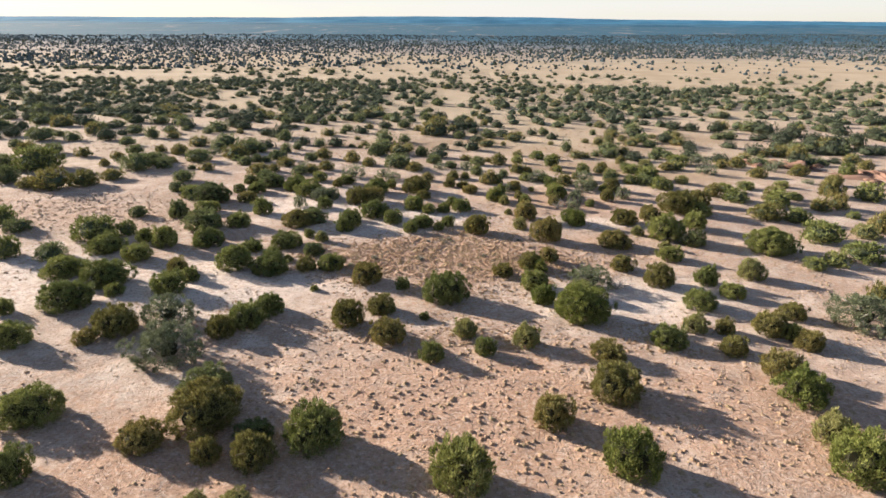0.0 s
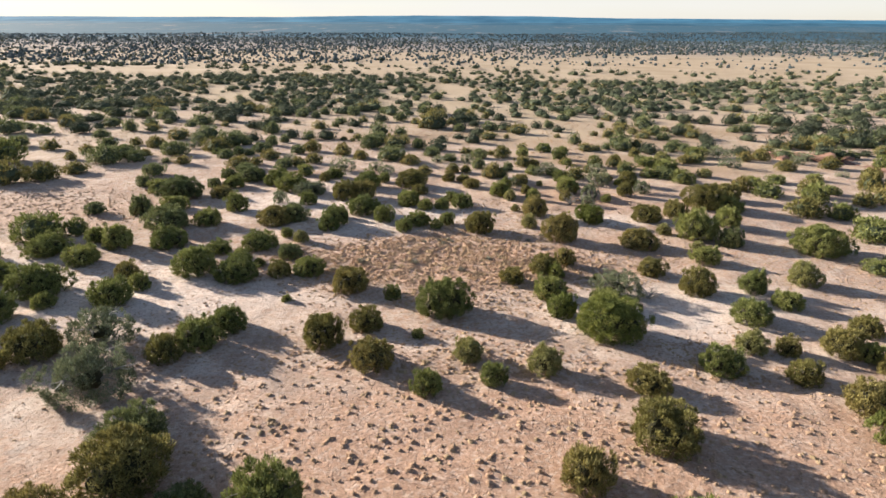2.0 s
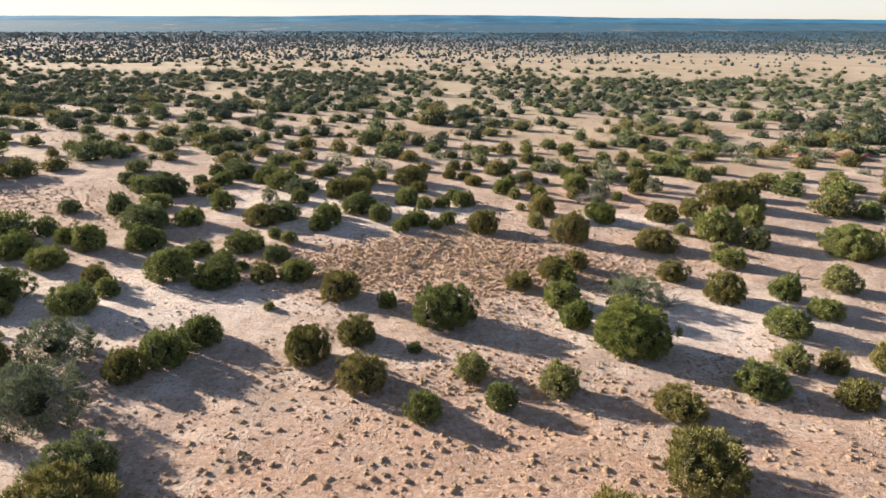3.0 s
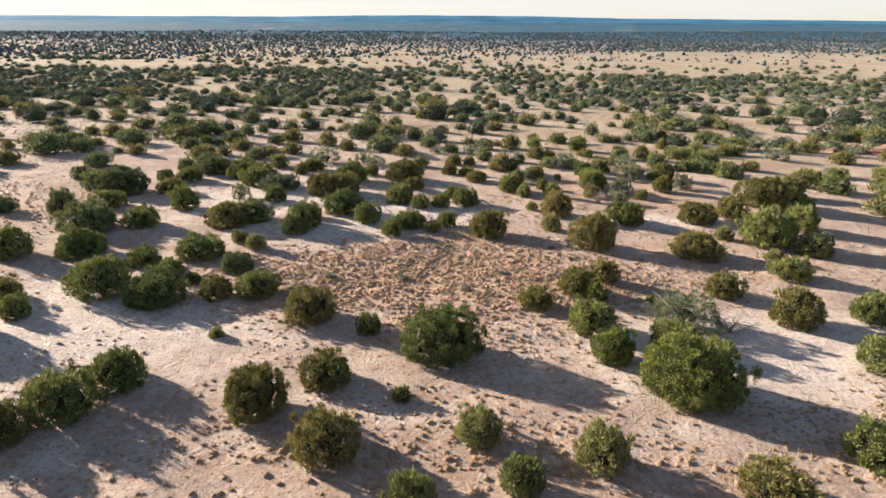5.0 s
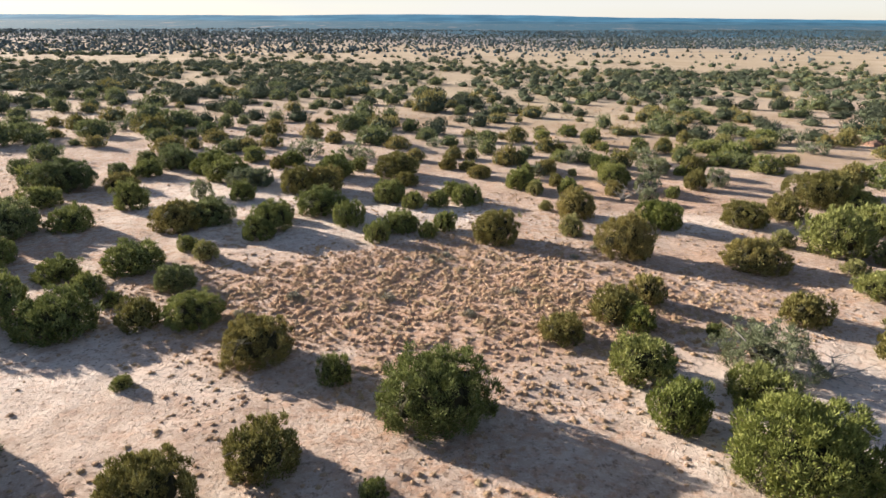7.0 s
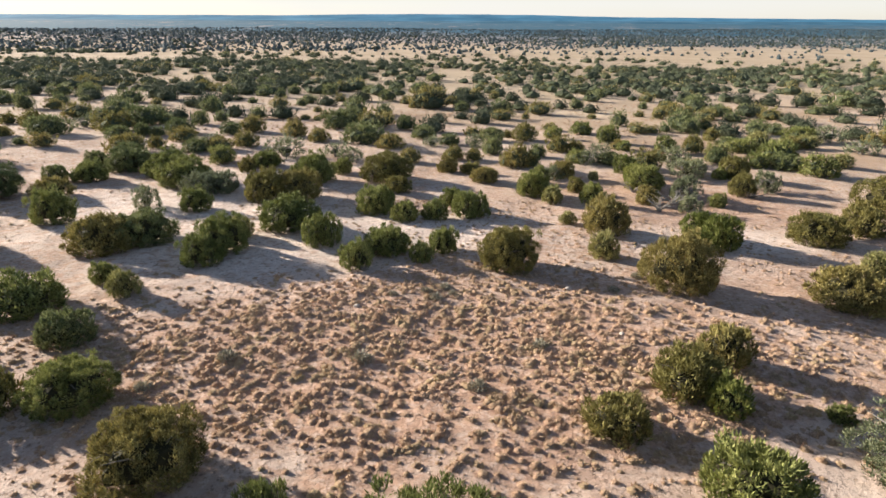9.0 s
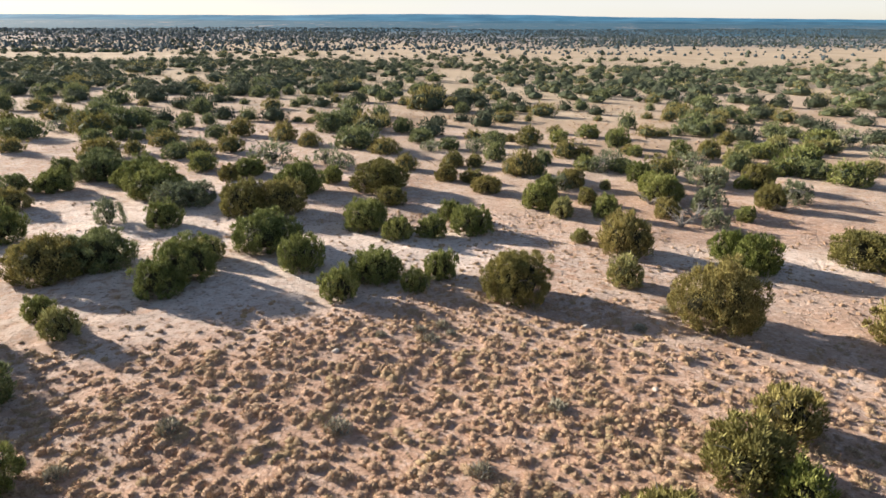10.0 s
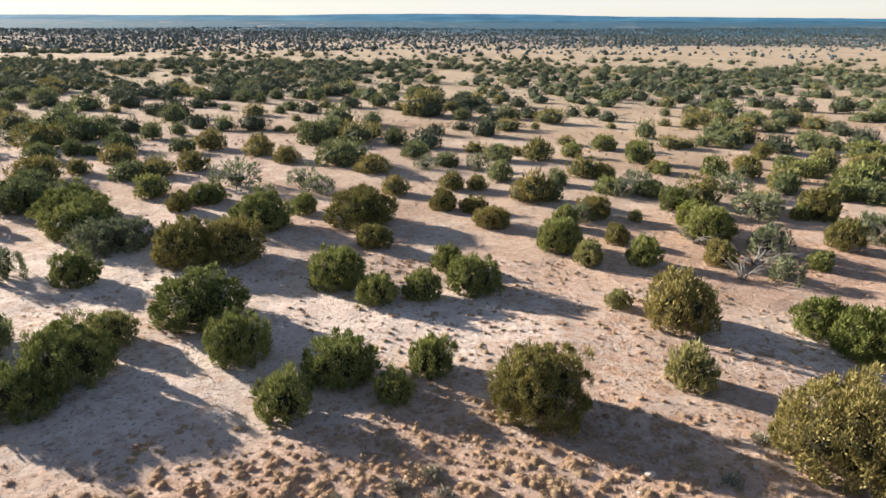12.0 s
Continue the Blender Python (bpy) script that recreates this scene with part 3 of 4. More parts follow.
stand("olive", [(-21.8, 35.6, 0.85, 1.15), (-11.6, 36.3, 0.81, 1.06), (4.2, 36.3, 0.85, 1.01), (6.6, 38.3, 1.11, 1.23), (14.2, 38.6, 1.03, 1.2), (8.3, 40, 0.8, 1.26), (15, 44.9, 1.57, 1.46), (9, 46, 1.55, 2.17), (2.3, 47.9, 1.34, 1.7), (-15.4, 48.3, 1.56, 1.54), (43.7, 51.4, 1.4, 2.22), (17.8, 52.5, 1.48, 1.43), (7.6, 53.2, 1.34, 1.73), (20.9, 54, 1.26, 1.5), (34, 55.6, 1.89, 1.75), (-23.4, 57.2, 1.21, 1.15), (25.2, 57.5, 2.31, 2.32), (-11.1, 57.8, 1.36, 1.78), (-9.3, 58.3, 1.47, 1.71), (11.5, 59.4, 0.74, 1.11), (42.1, 59.8, 1.21, 1.46), (-3.6, 60.4, 0.81, 1.02)])
stand("olive", [(-48, 60.7, 2.38, 2.51), (44.6, 60.8, 1.32, 1.93), (28.6, 60.9, 1.46, 1.64), (-51, 61, 1.43, 1.33), (18.2, 61.9, 0.9, 1.43), (7.7, 62, 0.62, 0.98), (-45.5, 63, 1.92, 1.88), (38.5, 63.4, 1.42, 2.06), (-4.7, 64, 1.82, 1.69), (1.9, 64.1, 1.06, 0.99), (-14.7, 65.4, 0.65, 1.03), (32, 65.4, 1.07, 1.69), (7.5, 66.4, 0.93, 1.18), (-44.1, 66.7, 1.44, 1.34), (47.2, 66.8, 1.71, 2.31), (1, 67, 0.8, 0.82), (-0.7, 67.2, 0.75, 1.18), (19.9, 67.2, 1.04, 1.64), (17.6, 69, 1.09, 1.01), (3.8, 69.6, 0.67, 1.06), (4.6, 69.6, 1.2, 1.74), (14.3, 69.6, 1.33, 1.54)])
stand("olive", [(-3.7, 70.4, 0.94, 1.14), (-26.7, 71.8, 1.65, 1.54), (-0.3, 72.2, 0.89, 1.15), (1.3, 72.3, 0.71, 1.02), (-34.2, 72.8, 1.16, 1.09), (51.4, 73.4, 1.18, 1.49), (16.4, 73.5, 0.6, 0.94), (-19.9, 73.7, 1.23, 1.15), (-25.2, 73.8, 0.87, 1.07), (-49.6, 74.6, 0.82, 1.06), (-18.3, 75.7, 1.22, 1.35), (10.1, 76, 0.9, 1.06), (-5.9, 76.3, 1.38, 1.28), (8.7, 76.4, 1.2, 1.45), (20.7, 77.7, 1.01, 1.59), (-24.6, 77.8, 1.39, 1.29), (43.4, 78.4, 1.46, 1.44), (-41.9, 78.7, 0.85, 0.98), (14.6, 79, 0.88, 0.9), (-12.9, 79.8, 1.1, 1.28), (50, 79.9, 1.43, 1.71), (-51, 80.7, 1.16, 1.08)])
stand("olive", [(22.1, 82.1, 0.69, 0.98), (-57.1, 82.2, 1.41, 1.47), (-15.8, 82.5, 1.29, 1.72), (31.7, 82.5, 1.23, 1.14), (6.4, 83.1, 1.25, 1.7), (-34.1, 83.9, 2.15, 2.05), (-67.2, 84.1, 1.87, 1.74), (40.6, 84.5, 1.05, 1.43), (4.9, 84.9, 0.57, 0.79), (-20.7, 85, 1.39, 1.67), (63, 85.5, 1.27, 1.58), (43.5, 85.8, 1.37, 1.65), (-43.9, 85.9, 1.37, 1.67), (1.4, 86.3, 0.97, 0.9), (25.9, 87.1, 0.87, 1.38), (-47.7, 87.5, 1.01, 1.16), (15.9, 89.4, 0.93, 0.94), (47.2, 91.8, 1.25, 1.54), (10.1, 92.1, 0.93, 0.97), (19.8, 92.1, 1.35, 1.26), (64.9, 92.2, 1.57, 1.46), (21.5, 92.4, 0.86, 0.94)])
stand("olive", [(-8.1, 93.6, 1, 1.58), (-44.1, 94.1, 2.05, 1.9), (57.3, 94.4, 1.97, 2.35), (28.6, 95.7, 1.13, 1.47), (-16.7, 95.9, 0.59, 0.69), (52.7, 96.9, 1.04, 1.21), (-18.4, 97, 0.76, 0.71), (-16.5, 99.2, 0.78, 0.94), (8.4, 102.7, 0.58, 0.88), (-69.2, 105.3, 1.49, 2.36), (-18.8, 105.4, 0.68, 0.8), (74.5, 105.7, 1.27, 1.24), (17.5, 105.8, 0.68, 0.8), (26.4, 106.1, 1.2, 1.75), (32.7, 106.3, 1.6, 1.55), (24.5, 108.7, 0.87, 0.97), (42.2, 108.8, 1.81, 1.83), (-25.2, 110.1, 1.69, 1.57), (-42.7, 110.2, 0.81, 1.04), (29.4, 110.3, 1.35, 2.02), (32.4, 112.4, 1.17, 1.31), (43.1, 115.2, 1.4, 1.41)])
stand("olive", [(-6.7, 115.3, 0.98, 1.55), (-82.8, 117.3, 2.8, 2.6), (39.9, 117.6, 1.07, 0.99), (-1.3, 121.5, 1.13, 1.37), (-19, 122.2, 1.04, 1.43), (2.7, 131.6, 1.35, 2.13), (5.9, 132.1, 1, 1.58), (60.6, 134.6, 1.88, 2.18)])
stand("grey", [(-16, 21.4, 2.24, 2.08), (-18.1, 26.2, 1.78, 1.66), (27.8, 28.7, 2.26, 2.1), (10.9, 34.8, 1.63, 1.52), (-17, 55.4, 0.78, 1.23), (13.4, 57.7, 0.78, 0.96), (-14.5, 59.1, 1.22, 1.14), (-15.4, 59.3, 1.38, 1.29), (-14.4, 59.8, 1.11, 1.18), (14.2, 60.9, 1.07, 1.39), (20.3, 63.2, 0.99, 1.33), (6.7, 65.6, 0.68, 1.04), (16.5, 66.9, 1.39, 1.4), (-8.3, 69.9, 1.13, 1.05), (10.1, 70.9, 0.8, 1.27), (-13.6, 71, 1.72, 1.6), (-9.8, 71.9, 1.09, 1.31), (11.2, 71.9, 1.01, 1.59), (17.3, 72.5, 1.36, 1.4), (48.1, 73.9, 0.84, 0.8), (-2.3, 78.1, 0.94, 0.97), (-22.3, 78.3, 0.92, 0.85)])
stand("grey", [(1.5, 78.4, 0.91, 1.22), (36.5, 79.5, 1.66, 1.54), (47.2, 82.9, 1.13, 1.34), (-38.3, 85.6, 1.48, 1.45), (49.3, 85.7, 1.49, 1.39), (38.3, 87.8, 1.81, 1.69), (28.9, 90.6, 1.75, 1.62), (42.9, 90.7, 1.66, 1.54), (-32.4, 93.9, 1.56, 1.45), (39.6, 95.2, 1.6, 1.9), (-2.4, 96.7, 1.16, 1.23), (-21.3, 97.7, 1.78, 1.66), (-27.1, 97.8, 1.43, 1.47), (-62.9, 98.9, 1.98, 2.32), (0.3, 101.1, 1.05, 1), (42.3, 103.3, 1.27, 1.23), (43.4, 106.2, 1.39, 1.3), (3.6, 106.9, 1.48, 1.37), (69.5, 112.1, 2.77, 2.57), (40.8, 112.2, 1.96, 1.83), (77.9, 112.6, 2.24, 2.7), (18.7, 113, 1.31, 1.36)])
stand("grey", [(-19.6, 115.1, 1.72, 1.6), (65.2, 115.6, 3.09, 3.05), (-44.3, 117, 1.94, 2.04), (15.4, 118.7, 1.19, 1.48), (3.2, 119, 1.33, 1.24), (86.9, 120.5, 2.88, 2.68), (-15.7, 123.4, 1.75, 1.63), (71.2, 123.7, 4.15, 3.86), (33.6, 125.7, 1.35, 1.94), (83.8, 128.2, 2.38, 2.21), (8.7, 128.8, 1.53, 1.61), (57.1, 128.8, 1.93, 3.05), (52.2, 130.5, 2.01, 1.87), (48.9, 132.4, 2.01, 1.87), (-4.4, 134.5, 1.16, 1.77), (39.3, 134.9, 1.49, 2.07)])
stand("dark", [(-8.7, 14.4, 0.96, 0.97), (-12.2, 18, 1.5, 1.39), (-33.1, 37.4, 1.32, 1.23), (-11.9, 40, 0.9, 1), (-40.8, 44.3, 1.28, 1.19), (22.6, 45.5, 1.09, 1.45), (-23.9, 46.5, 1.88, 1.75), (-14.2, 49.5, 1.51, 1.41), (-32.3, 50.1, 0.97, 1.11), (-28.2, 50.4, 1.08, 1.71), (-27.4, 56.9, 2.12, 1.97), (-33.1, 60.9, 0.94, 1.24), (-25.6, 61, 0.75, 1.04), (-55.4, 63.3, 1.5, 2.15), (-22.9, 65, 1.6, 1.49), (-34.6, 66.1, 1.45, 1.35), (-26, 66.3, 0.95, 1.06), (-24.6, 68.3, 1.36, 1.38), (5.5, 69.7, 0.77, 1.22), (11.9, 71.1, 0.83, 1.05), (25.5, 71.3, 1.37, 1.28), (-61.8, 71.7, 1.43, 2)])
stand("dark", [(-44.1, 72.8, 2.34, 2.17), (-21.4, 72.9, 1.23, 1.15), (20.9, 72.9, 0.82, 1.29), (-36.7, 73.6, 0.59, 0.64), (6.6, 73.8, 0.75, 1.08), (-40.9, 74.2, 1.18, 1.6), (2.9, 74.9, 0.95, 1.41), (-43.7, 76.8, 1.89, 1.76), (-30.7, 78, 1.2, 1.29), (-8.6, 79.1, 1.99, 1.85), (-0.8, 79.5, 1.01, 1.07), (-38.4, 79.8, 1.89, 1.89), (-29.8, 80.6, 0.9, 1.2), (-28.4, 80.7, 0.76, 0.92), (25.4, 81.7, 1, 1.14), (3.2, 82.4, 1.34, 1.25), (-22.2, 82.9, 1.11, 1.21), (-3.4, 83, 1.31, 1.22), (-27.5, 83.4, 1.47, 1.47), (-63.3, 84.4, 1.69, 1.57), (-51.2, 86.2, 1.42, 1.32), (-33.6, 88.5, 2.28, 2.12)])
stand("dark", [(-12.8, 89.1, 1.81, 2.03), (-27.8, 89.3, 0.97, 1.54), (-72.8, 89.5, 1.26, 1.32), (-5.7, 89.7, 1.08, 1.56), (-32, 89.8, 1.13, 1.05), (-39.6, 90.8, 1.43, 1.47), (-26.8, 92.4, 0.89, 1.26), (-12.5, 93.6, 2.17, 2.01), (-56.6, 93.9, 1.55, 1.52), (-40.1, 95.8, 2.35, 2.19), (34.7, 96, 1.47, 1.49), (-10.4, 97, 0.59, 0.91), (-36.3, 97.6, 1.28, 1.22), (-74.2, 98, 2.72, 2.53), (-68.6, 98.1, 1.66, 1.76), (-31.7, 102.4, 1.46, 2.08), (-56.6, 102.9, 1.41, 2.21), (-74.3, 103, 1.25, 1.24), (-9.8, 104.3, 1.37, 1.64), (-62.4, 107.7, 1.76, 1.74), (-55.8, 109.1, 1.29, 1.63), (-71.6, 110.9, 1.86, 1.85)])
stand("dark", [(0.2, 111.2, 1.21, 1.56), (35.9, 111.6, 1.93, 1.8), (-22.9, 113.2, 0.84, 1.18), (6.1, 113.4, 1.9, 1.79), (-48.3, 113.7, 2.34, 2.18), (-30.9, 115.8, 0.81, 0.96), (12.6, 117.7, 0.59, 0.93), (-71.2, 118, 1.69, 1.68), (17.8, 119.1, 1.2, 1.72), (-57.8, 119.7, 1.84, 2.45), (-89.6, 121.2, 2.56, 2.38), (-60.4, 123.5, 1.98, 2.02), (-65, 123.8, 2.2, 2.04), (-11.6, 124.3, 1.67, 1.99), (-29.7, 126.8, 1.12, 1.55), (-32.9, 128.2, 1.61, 1.88), (-22.7, 132.4, 1.62, 2.07), (0.1, 135.6, 1.31, 1.78), (-7.5, 139.2, 1.84, 2.06), (-11.6, 170.4, 1.26, 1.3), (-6.3, 174.1, 2.06, 1.92)])
stand("bright", [(8.4, 13.4, 1.25, 1.97), (18.7, 13.5, 1.47, 2.03), (19.2, 19.5, 1.41, 1.7), (9.1, 28.9, 1.84, 2.1), (6.8, 31.2, 0.92, 1.33), (7.3, 37.4, 0.63, 1), (12.7, 51.4, 0.99, 1.56), (12.2, 52.8, 0.86, 1.31), (12.2, 65.2, 0.86, 1.27)])
stand("dead", [(12.8, 34.3, 0.95, 0.91), (11.7, 57.6, 0.69, 1.09), (13.1, 59.6, 1.1, 1.0), (11.4, 62.2, 0.9, 0.9), (18.6, 61.4, 0.9, 0.8)])


# ---- woodland too far off to count ----
def thicket(name, label, trees, detail, seed):
    """Trees past the near stands, each in its kind's colour, as one mesh."""
    rng = np.random.RandomState(seed)
    kinds = sorted(LEAF) + ["distant"]
    protos = [crown_mesh(rng, *detail, 0.0, 0.88) for _ in range(6)]
    VS, TS, slots, base = [], [], [], 0
    for kind, x, y, r, h in trees:
        V, T, leafy = protos[rng.randint(6)]
        a = rng.uniform(0, 6.28)
        c, s = math.cos(a) * r, math.sin(a) * r
        VS.append(np.stack([V[:, 0] * c - V[:, 1] * s + x, V[:, 0] * s + V[:, 1] * c + y, V[:, 2] * h / 1.5 + float(ground_height(x, y)) - 0.05], 1))
        TS.append(T + base)
        slot = np.full(len(T), kinds.index(kind))
        if detail[0] > 8:
            slot[leafy:] = len(kinds)
        slots.append(slot)
        base += len(V)
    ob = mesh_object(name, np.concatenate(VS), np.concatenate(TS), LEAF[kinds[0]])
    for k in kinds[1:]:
        ob.data.materials.append(LEAF.get(k, HAZED_LEAF))
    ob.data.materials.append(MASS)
    ob.data.polygons.foreach_set("material_index", np.concatenate(slots).astype(np.int32))
    return tagged(ob, label, "woodland", kind="stuff")


def scatter(count, near, far, keep, size, kinds, seed):
    """Random trees between two distances, where keep lets them stand."""
    rng = np.random.RandomState(seed)
    y = np.sqrt(rng.uniform(near ** 2, far ** 2, count * 6))
    x = rng.uniform(-1, 1, len(y)) * (y * 0.80 + 25)
    ok = keep(x, y, rng)
    x, y = x[ok][:count], y[ok][:count]
    r = rng.uniform(size[0], size[1], len(x)) * np.where(rng.uniform(0, 1, len(x)) > 0.85, 1.35, 1.0)
    h = r * rng.uniform(0.75, 1.15, len(x))
    return [(kinds[rng.randint(len(kinds))], float(p), float(q), float(m), float(k)) for p, q, m, k in zip(x, y, r, h)]


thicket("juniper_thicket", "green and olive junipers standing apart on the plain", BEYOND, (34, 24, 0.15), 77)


def grove_density(x, y):
    """0 bare to 1 closed: the belts of trees and the open meadow between them."""
    n1 = value_noise(x, y, 34.0, 8) + 0.5 * value_noise(x, y, 13.0, 6)
    u = x / np.maximum(y, 1)
    right, left = np.clip((u - 0.02) / 0.18, 0, 1), np.clip((-u - 0.05) / 0.15, 0, 1)
    d = np.where(y < 100, 0.5, 0.64 + 0.22 * left) + 0.50 * n1
    start = 246 + 10 * left - 4 * right + 14 * value_noise(x, y, 60.0, 7)
    end = 400 - 60 * left + 90 * right + 30 * value_noise(x, y, 90.0, 10)
    d = np.where((y > start) & (y < end), 0.26 - 0.17 * right - 0.16 * left + 0.20 * n1, d)
    d = np.where(((u + 0.01) / 0.035) ** 2 + ((y - 200) / 24) ** 2 < 1, 0.05, d)
    return np.where(y > end, 0.78 + 0.5 * value_noise(x, y * 0.5, 60.0, 9), d)


def far_apart(x, y, gap):
    P = np.array([(p[0], p[1]) for p in PLANTED])
    R = np.array([p[2] for p in PLANTED])
    out = np.ones(len(x), bool)
    for i in range(0, len(x), 2000):
        d = np.hypot(x[i:i + 2000, None] - P[None, :, 0], y[i:i + 2000, None] - P[None, :, 1])
        out[i:i + 2000] = (d > R[None] + gap).all(1)
    return out


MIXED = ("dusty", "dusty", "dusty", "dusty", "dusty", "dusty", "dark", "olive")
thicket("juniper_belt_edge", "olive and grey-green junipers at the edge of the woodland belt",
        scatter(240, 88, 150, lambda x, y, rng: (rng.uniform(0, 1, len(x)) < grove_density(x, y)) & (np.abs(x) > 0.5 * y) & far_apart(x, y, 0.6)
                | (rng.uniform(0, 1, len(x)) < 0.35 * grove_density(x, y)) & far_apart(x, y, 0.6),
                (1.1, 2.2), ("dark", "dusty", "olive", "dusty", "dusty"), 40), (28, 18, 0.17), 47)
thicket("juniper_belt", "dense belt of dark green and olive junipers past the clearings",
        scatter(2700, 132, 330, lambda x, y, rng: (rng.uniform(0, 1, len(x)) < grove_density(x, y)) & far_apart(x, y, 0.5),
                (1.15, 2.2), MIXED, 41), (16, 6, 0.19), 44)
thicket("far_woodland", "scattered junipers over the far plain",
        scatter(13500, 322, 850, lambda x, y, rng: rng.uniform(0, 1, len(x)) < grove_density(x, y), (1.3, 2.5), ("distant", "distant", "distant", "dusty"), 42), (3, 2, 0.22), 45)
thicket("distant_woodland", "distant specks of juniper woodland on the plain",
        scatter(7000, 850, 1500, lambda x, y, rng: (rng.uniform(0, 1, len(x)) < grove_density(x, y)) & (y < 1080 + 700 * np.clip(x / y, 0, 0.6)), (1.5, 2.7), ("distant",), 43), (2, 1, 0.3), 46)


# ---- dry bunch grass ----
def bunch_grass(name, label, count, region, blades, seed, material, height, stout, hole=None):
    rng = np.random.RandomState(seed)
    x = rng.uniform(region[0], region[1], count * 5)
    y = rng.uniform(region[2], region[3], count * 5)
    lush = np.zeros(len(x))
    cover = 0.34 + 0.42 * value_noise(x, y, 9.0, 12) + 0.30 * value_noise(x, y, 2.3, 13)
    for px, py, rx, ry in ((0.5, 40, 12.5, 6.8), (-40, 51, 17, 8), (3, 17, 16, 9), (38, 30, 12, 8)):
        lush += np.exp(-(((x - px) / rx) ** 2 + ((y - py) / ry) ** 2) ** 2)
    cover += 0.9 * lush
    for px, py, rx, ry in ((-9, 48, 7, 4), (-19, 33, 10, 5), (-15, 56, 9, 7), (13, 33, 8, 4), (-2, 53, 7, 3)):
        cover -= 0.45 * np.exp(-(((x - px) / rx) ** 2 + ((y - py) / ry) ** 2) ** 2)
    if hole:
        cover = np.where((x > hole[0]) & (x < hole[1]) & (y > hole[2]) & (y < hole[3]), 0, cover)
    ok = (rng.uniform(0, 1.15, len(x)) < cover) & (np.abs(x) < 26 + 0.80 * y)
    x, y, lush = x[ok][:count], y[ok][:count], lush[ok][:count]
    n = len(x)
    z = ground_height(x, y)
    big = rng.uniform(0.35, 1.0, n) ** 2.0 * 2.0 * height * (0.62 + 0.38 * np.clip(lush, 0, 1))
    # each tuft is a low matted hummock with short stems standing out of it
    ring = np.arange(6) * math.pi / 3 + rng.uniform(0, 1, (n, 1))
    wide = big[:, None] * rng.uniform(0.7, 1.25, (n, 6))
    tall = big * rng.uniform(0.30, 0.62, n)
    off = rng.uniform(-0.25, 0.25, (2, n)) * big
    foot = np.stack([x[:, None] + wide * np.cos(ring), y[:, None] + wide * np.sin(ring), np.repeat(z[:, None] - 0.03, 6, 1)], -1)
    brow = np.stack([(x + off[0])[:, None] + 0.55 * wide * np.cos(ring), (y + off[1])[:, None] + 0.55 * wide * np.sin(ring),
                     z[:, None] + tall[:, None] * rng.uniform(0.45, 0.95, (n, 6))], -1)
    peak = np.stack([x + off[0], y + off[1], z + tall], -1)
    k = np.arange(6)
    j = (k + 1) % 6
    one = np.concatenate([np.stack([k, j, k + 6], 1), np.stack([j, j + 6, k + 6], 1), np.stack([k + 6, j + 6, 0 * k + 12], 1)])
    mat = (one[None] + 13 * np.arange(n)[:, None, None]).reshape(-1, 3)
    g = rng.uniform(0, 2 * math.pi, (n, blades))
    out = np.sqrt(rng.uniform(0, 1, (n, blades)))
    d = np.stack([np.cos(g), np.sin(g), np.zeros_like(g)], -1)
    P = peak[:, None] + d * (out * 0.85 * big[:, None])[..., None] - np.stack([0 * out, 0 * out, out ** 2 * tall[:, None]], -1)
    way = d * (0.9 * out)[..., None] + np.array([0, 0, 0.8]) + rng.normal(0, 0.25, (n, blades, 3))
    side = np.cross(way, rng.normal(0, 1, (n, blades, 3)))
    side *= (stout * big[:, None] / np.linalg.norm(side, axis=2))[..., None]
    way *= (big[:, None] * rng.uniform(0.25, 0.75, (n, blades)) / np.linalg.norm(way, axis=2))[..., None]
    V = np.stack([P - way * 0.6 + side, P - way * 0.6 - side, P + way], 2).reshape(-1, 3)
    stems = len(V) // 3
    F = np.concatenate([np.arange(len(V)).reshape(-1, 3), mat + len(V)])
    V = np.concatenate([V, np.concatenate([foot, brow, peak[:, None]], 1).reshape(-1, 3)])
    ob = mesh_object(name, V, F, material, smooth=True)
    ob.data.materials.append(MATTED)
    ob.data.polygons.foreach_set("material_index", (np.arange(len(F)) >= stems).astype(np.int32))
    return tagged(ob, label, "grass", kind="stuff")


NEAR_GRASS = (-17, 18, 24, 59)
bunch_grass("dry_grass", "tan and olive tufts of dry bunch grass on sand", 12000, NEAR_GRASS, 24, 51, GRASS, 0.108, 0.075)
bunch_grass("dry_grass_beyond", "dry bunch grass among the outlying junipers", 17000, (-70, 70, 4, 84), 7, 53, GRASS, 0.105, 0.12, NEAR_GRASS)
bunch_grass("far_dry_grass", "thin dry grass between the farther junipers", 5000, (-70, 80, 82, 130), 4, 52, GRASS, 0.20, 0.2)


# ---- red earth bank, loose stones, sagebrush ----
def boulder(rng, sx, sy, sz):
    bm = bmesh.new()
    bmesh.ops.create_icosphere(bm, subdivisions=2, radius=1)
    for v in bm.verts:
        k = 1 + 0.34 * noise.noise(v.co * 1.3 + Vector((rng.uniform(0, 9), 0, 0)) * 0 + Vector((sx * 7, sy * 5, 0))) + rng.uniform(-0.07, 0.07)
        v.co = Vector((v.co.x * sx * k, v.co.y * sy * k, max(v.co.z * sz * k, -0.25 * sz)))
    V = np.array([v.co[:] for v in bm.verts])
    F = np.array([[v.index for v in f.verts] for f in bm.faces])
    bm.free()
    return V, F


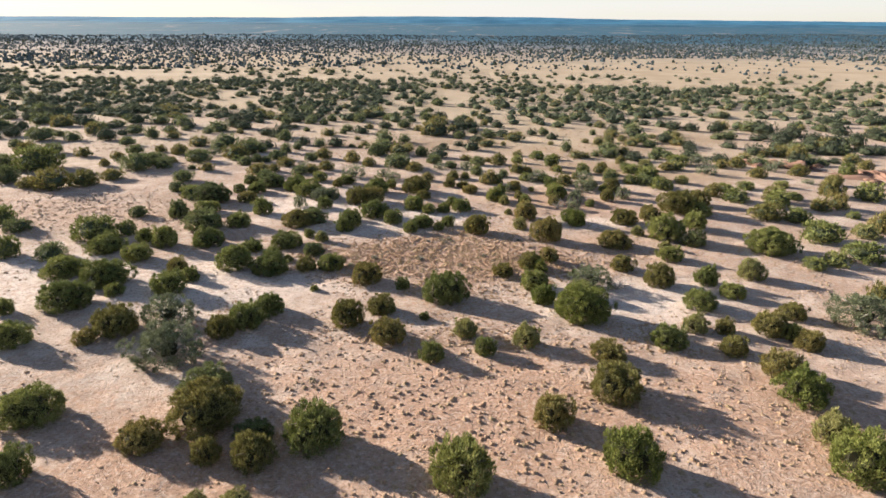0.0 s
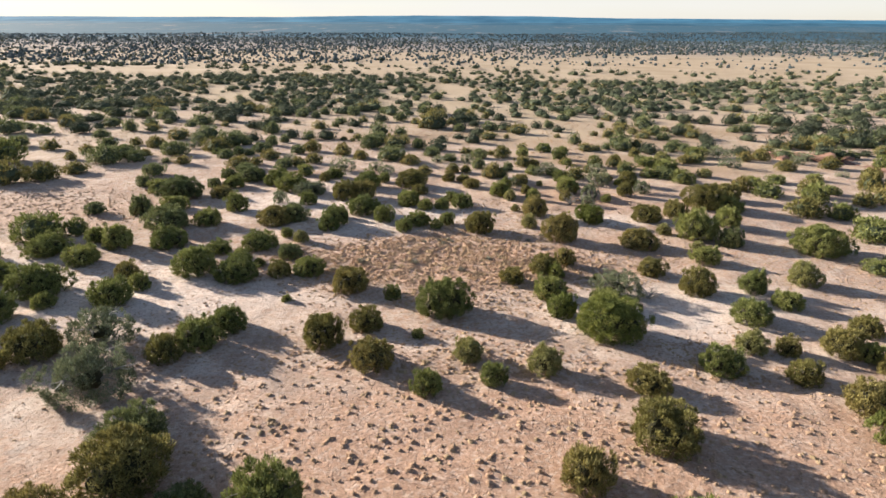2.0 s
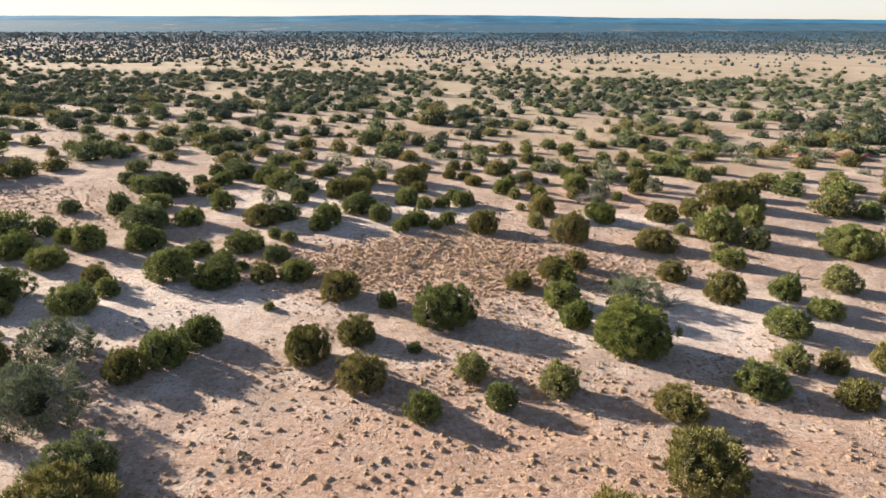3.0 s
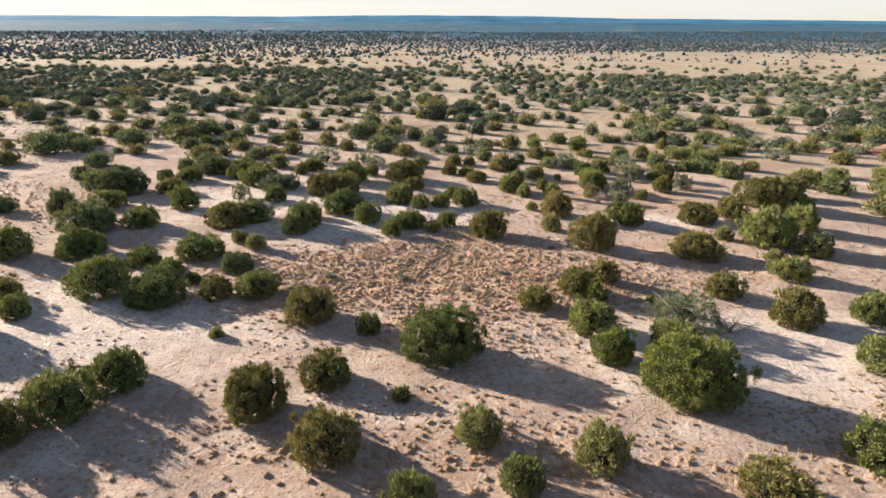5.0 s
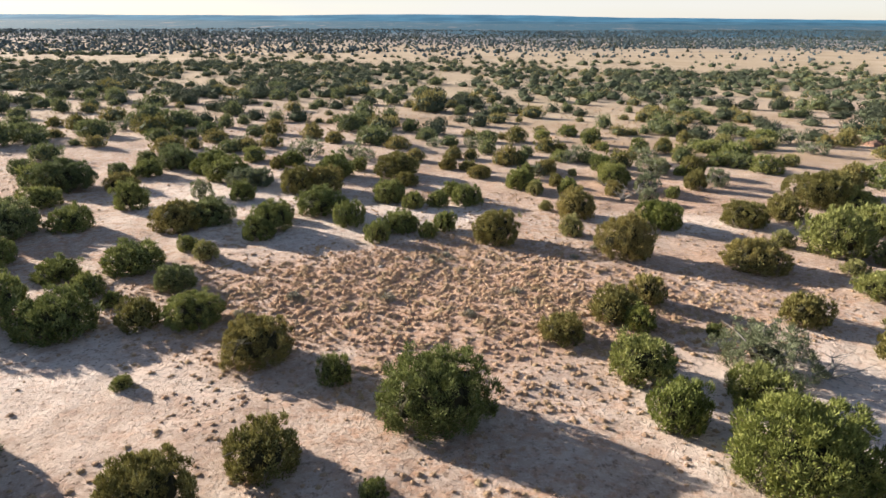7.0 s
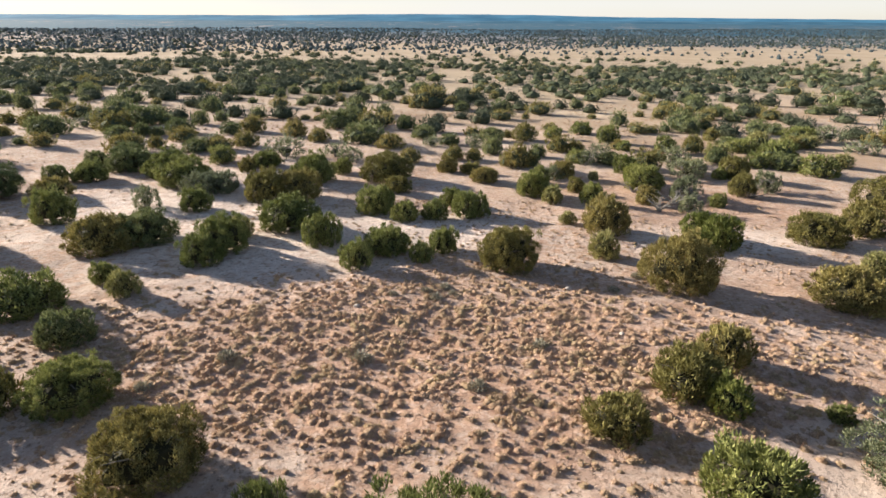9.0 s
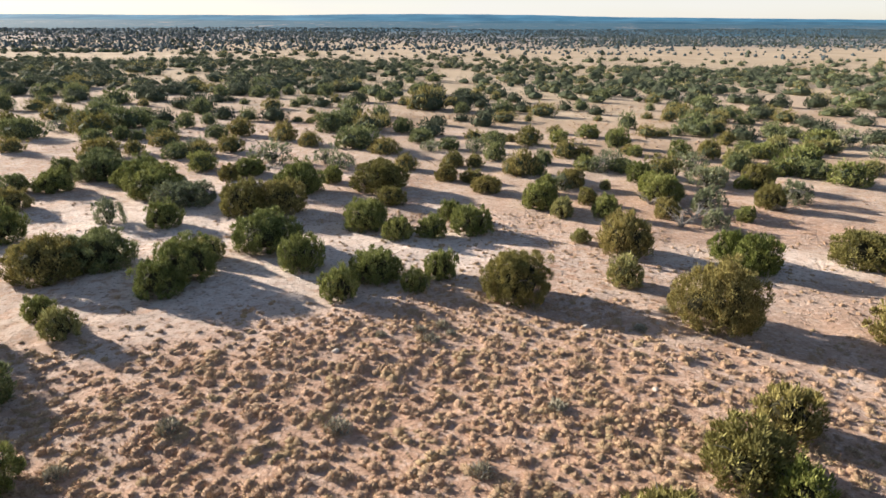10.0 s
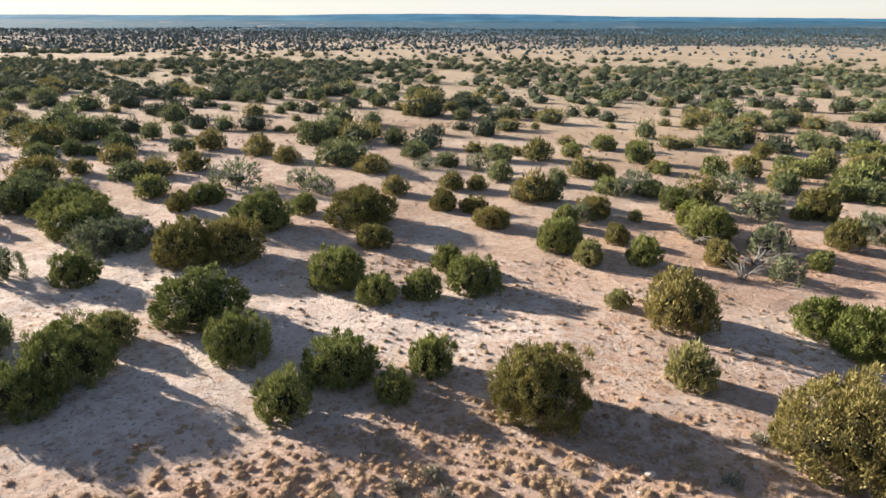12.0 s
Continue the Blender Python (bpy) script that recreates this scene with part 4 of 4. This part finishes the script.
def earth_bank(name, label, x0, y0, x1, y1, high, seed):
    """A cut bank: a ragged face towards the south and a top that runs out into the plain."""
    rng = np.random.RandomState(seed)
    t = np.linspace(0, 1, 46)
    cx, cy = x0 + (x1 - x0) * t + 1.4 * value_noise(t * 30, t * 0, 4.0, seed), y0 + (y1 - y0) * t + 2.0 * value_noise(t * 30, t * 0, 3.0, seed + 1)
    hh = high * np.clip(np.minimum(t, 1 - t) * 6, 0, 1) * (0.7 + 0.45 * value_noise(t * 30, t * 0, 2.2, seed + 2))
    rows = []
    for d, k in ((-1.5, -0.08), (-0.7, 0.35), (-0.35, 0.62), (0.0, 1.0), (0.9, 1.05), (3.5, 0.45), (7.0, -0.08)):
        px, py = cx + rng.uniform(-0.2, 0.2, 46), cy + d + rng.uniform(-0.22, 0.22, 46)
        rows.append(np.stack([px, py, ground_height(px, py) + hh * k - 0.03], 1))
    I = (np.arange(len(rows) - 1)[:, None] * 46 + np.arange(45)[None]).ravel()
    return tagged(mesh_object(name, np.concatenate(rows), np.stack([I, I + 1, I + 47, I + 46], 1), ROCK), label, "bank", kind="structure")


earth_bank("earth_bank", "eroded red earth bank of a dry wash", 46, 89, 57, 84, 1.0, 61)
earth_bank("earth_bank_low", "low red earth bank with broken rock", 56, 80, 72, 74, 0.9, 71)

stones = random.Random(5)
srng = np.random.RandomState(6)
for i in range(18):
    x, y = (47 + 10 * stones.random(), 85.5 + 2 * stones.random()) if i < 9 else (57 + 13 * stones.random(), 74 + 3.5 * stones.random())
    V, F = boulder(srng, stones.uniform(0.5, 1.1), stones.uniform(0.4, 0.8), stones.uniform(0.3, 0.6))
    rock = mesh_object("boulder", V, F, ROCK)
    rock.matrix_basis = pose(x, y, float(ground_height(x, y)) + 0.05, 0, 0, stones.uniform(0, 360))
    tagged(rock, "rough red sandstone boulder at the earth bank", "rock", "boulders at the bank")

for x, y, k in ((4.5, 45.5, 0.10), (4.1, 44.9, 0.05), (-0.8, 45.6, 0.07), (6.9, 45.8, 0.07), (2.6, 43.8, 0.06), (-3.4, 43.2, 0.10), (5.6, 41.6, 0.08), (-6.2, 33.4, 0.09), (3.2, 31.0, 0.08)):
    V, F = boulder(srng, k * 1.2, k, k * 0.8)
    rock = mesh_object("stone", V, F, STONE)
    rock.matrix_basis = pose(x, y, float(ground_height(x, y)) + k * 0.15, 0, 0, stones.uniform(0, 360))
    tagged(rock, "small bleached limestone lying on sand", "stone", "stones on the sand")


def sagebrush(x, y, r, seed):
    """A low pale bush: short woody stems and a ragged ball of fine leaves."""
    rng = np.random.RandomState(seed)
    root = new("sagebrush")
    d = rng.normal(0, 1, (260, 3))
    d[:, 2] = np.abs(d[:, 2])
    d /= np.linalg.norm(d, axis=1)[:, None]
    V, F = sprays(rng, d * rng.uniform(0.45, 1.0, (260, 1)) * np.array([1, 1, 0.9]), d, 0.26, 0.07)
    V[:, 2] = np.maximum(V[:, 2], 0)
    mesh_object("foliage", V, F, SAGE, root)
    V, F = trunk_mesh(rng, 5, 2, 1.1)
    mesh_object("stem", V * np.array([1, 1, 0.6]), F, DEAD_WOOD, root)
    root.matrix_basis = Matrix.LocRotScale((x, y, float(ground_height(x, y)) - 0.01), Euler((0, 0, rng.uniform(0, 6))), (r, r, r))
    tagged(root, "small pale silvery sagebrush on bare sand", "shrub", "sagebrush on the sand")


for i, (x, y, r) in enumerate(((-0.3, 45.3, 0.27), (0.0, 44.7, 0.22), (-1.0, 44.8, 0.25), (-2.2, 44.3, 0.2), (6.2, 45.3, 0.24), (-0.6, 44.2, 0.3),
                               (-2.6, 39.4, 0.35), (2.8, 40.6, 0.3), (-6.5, 39.0, 0.33), (-8.2, 37.4, 0.28), (0.8, 37.9, 0.3), (7.5, 46.8, 0.25))):
    sagebrush(x, y, r, 300 + i)
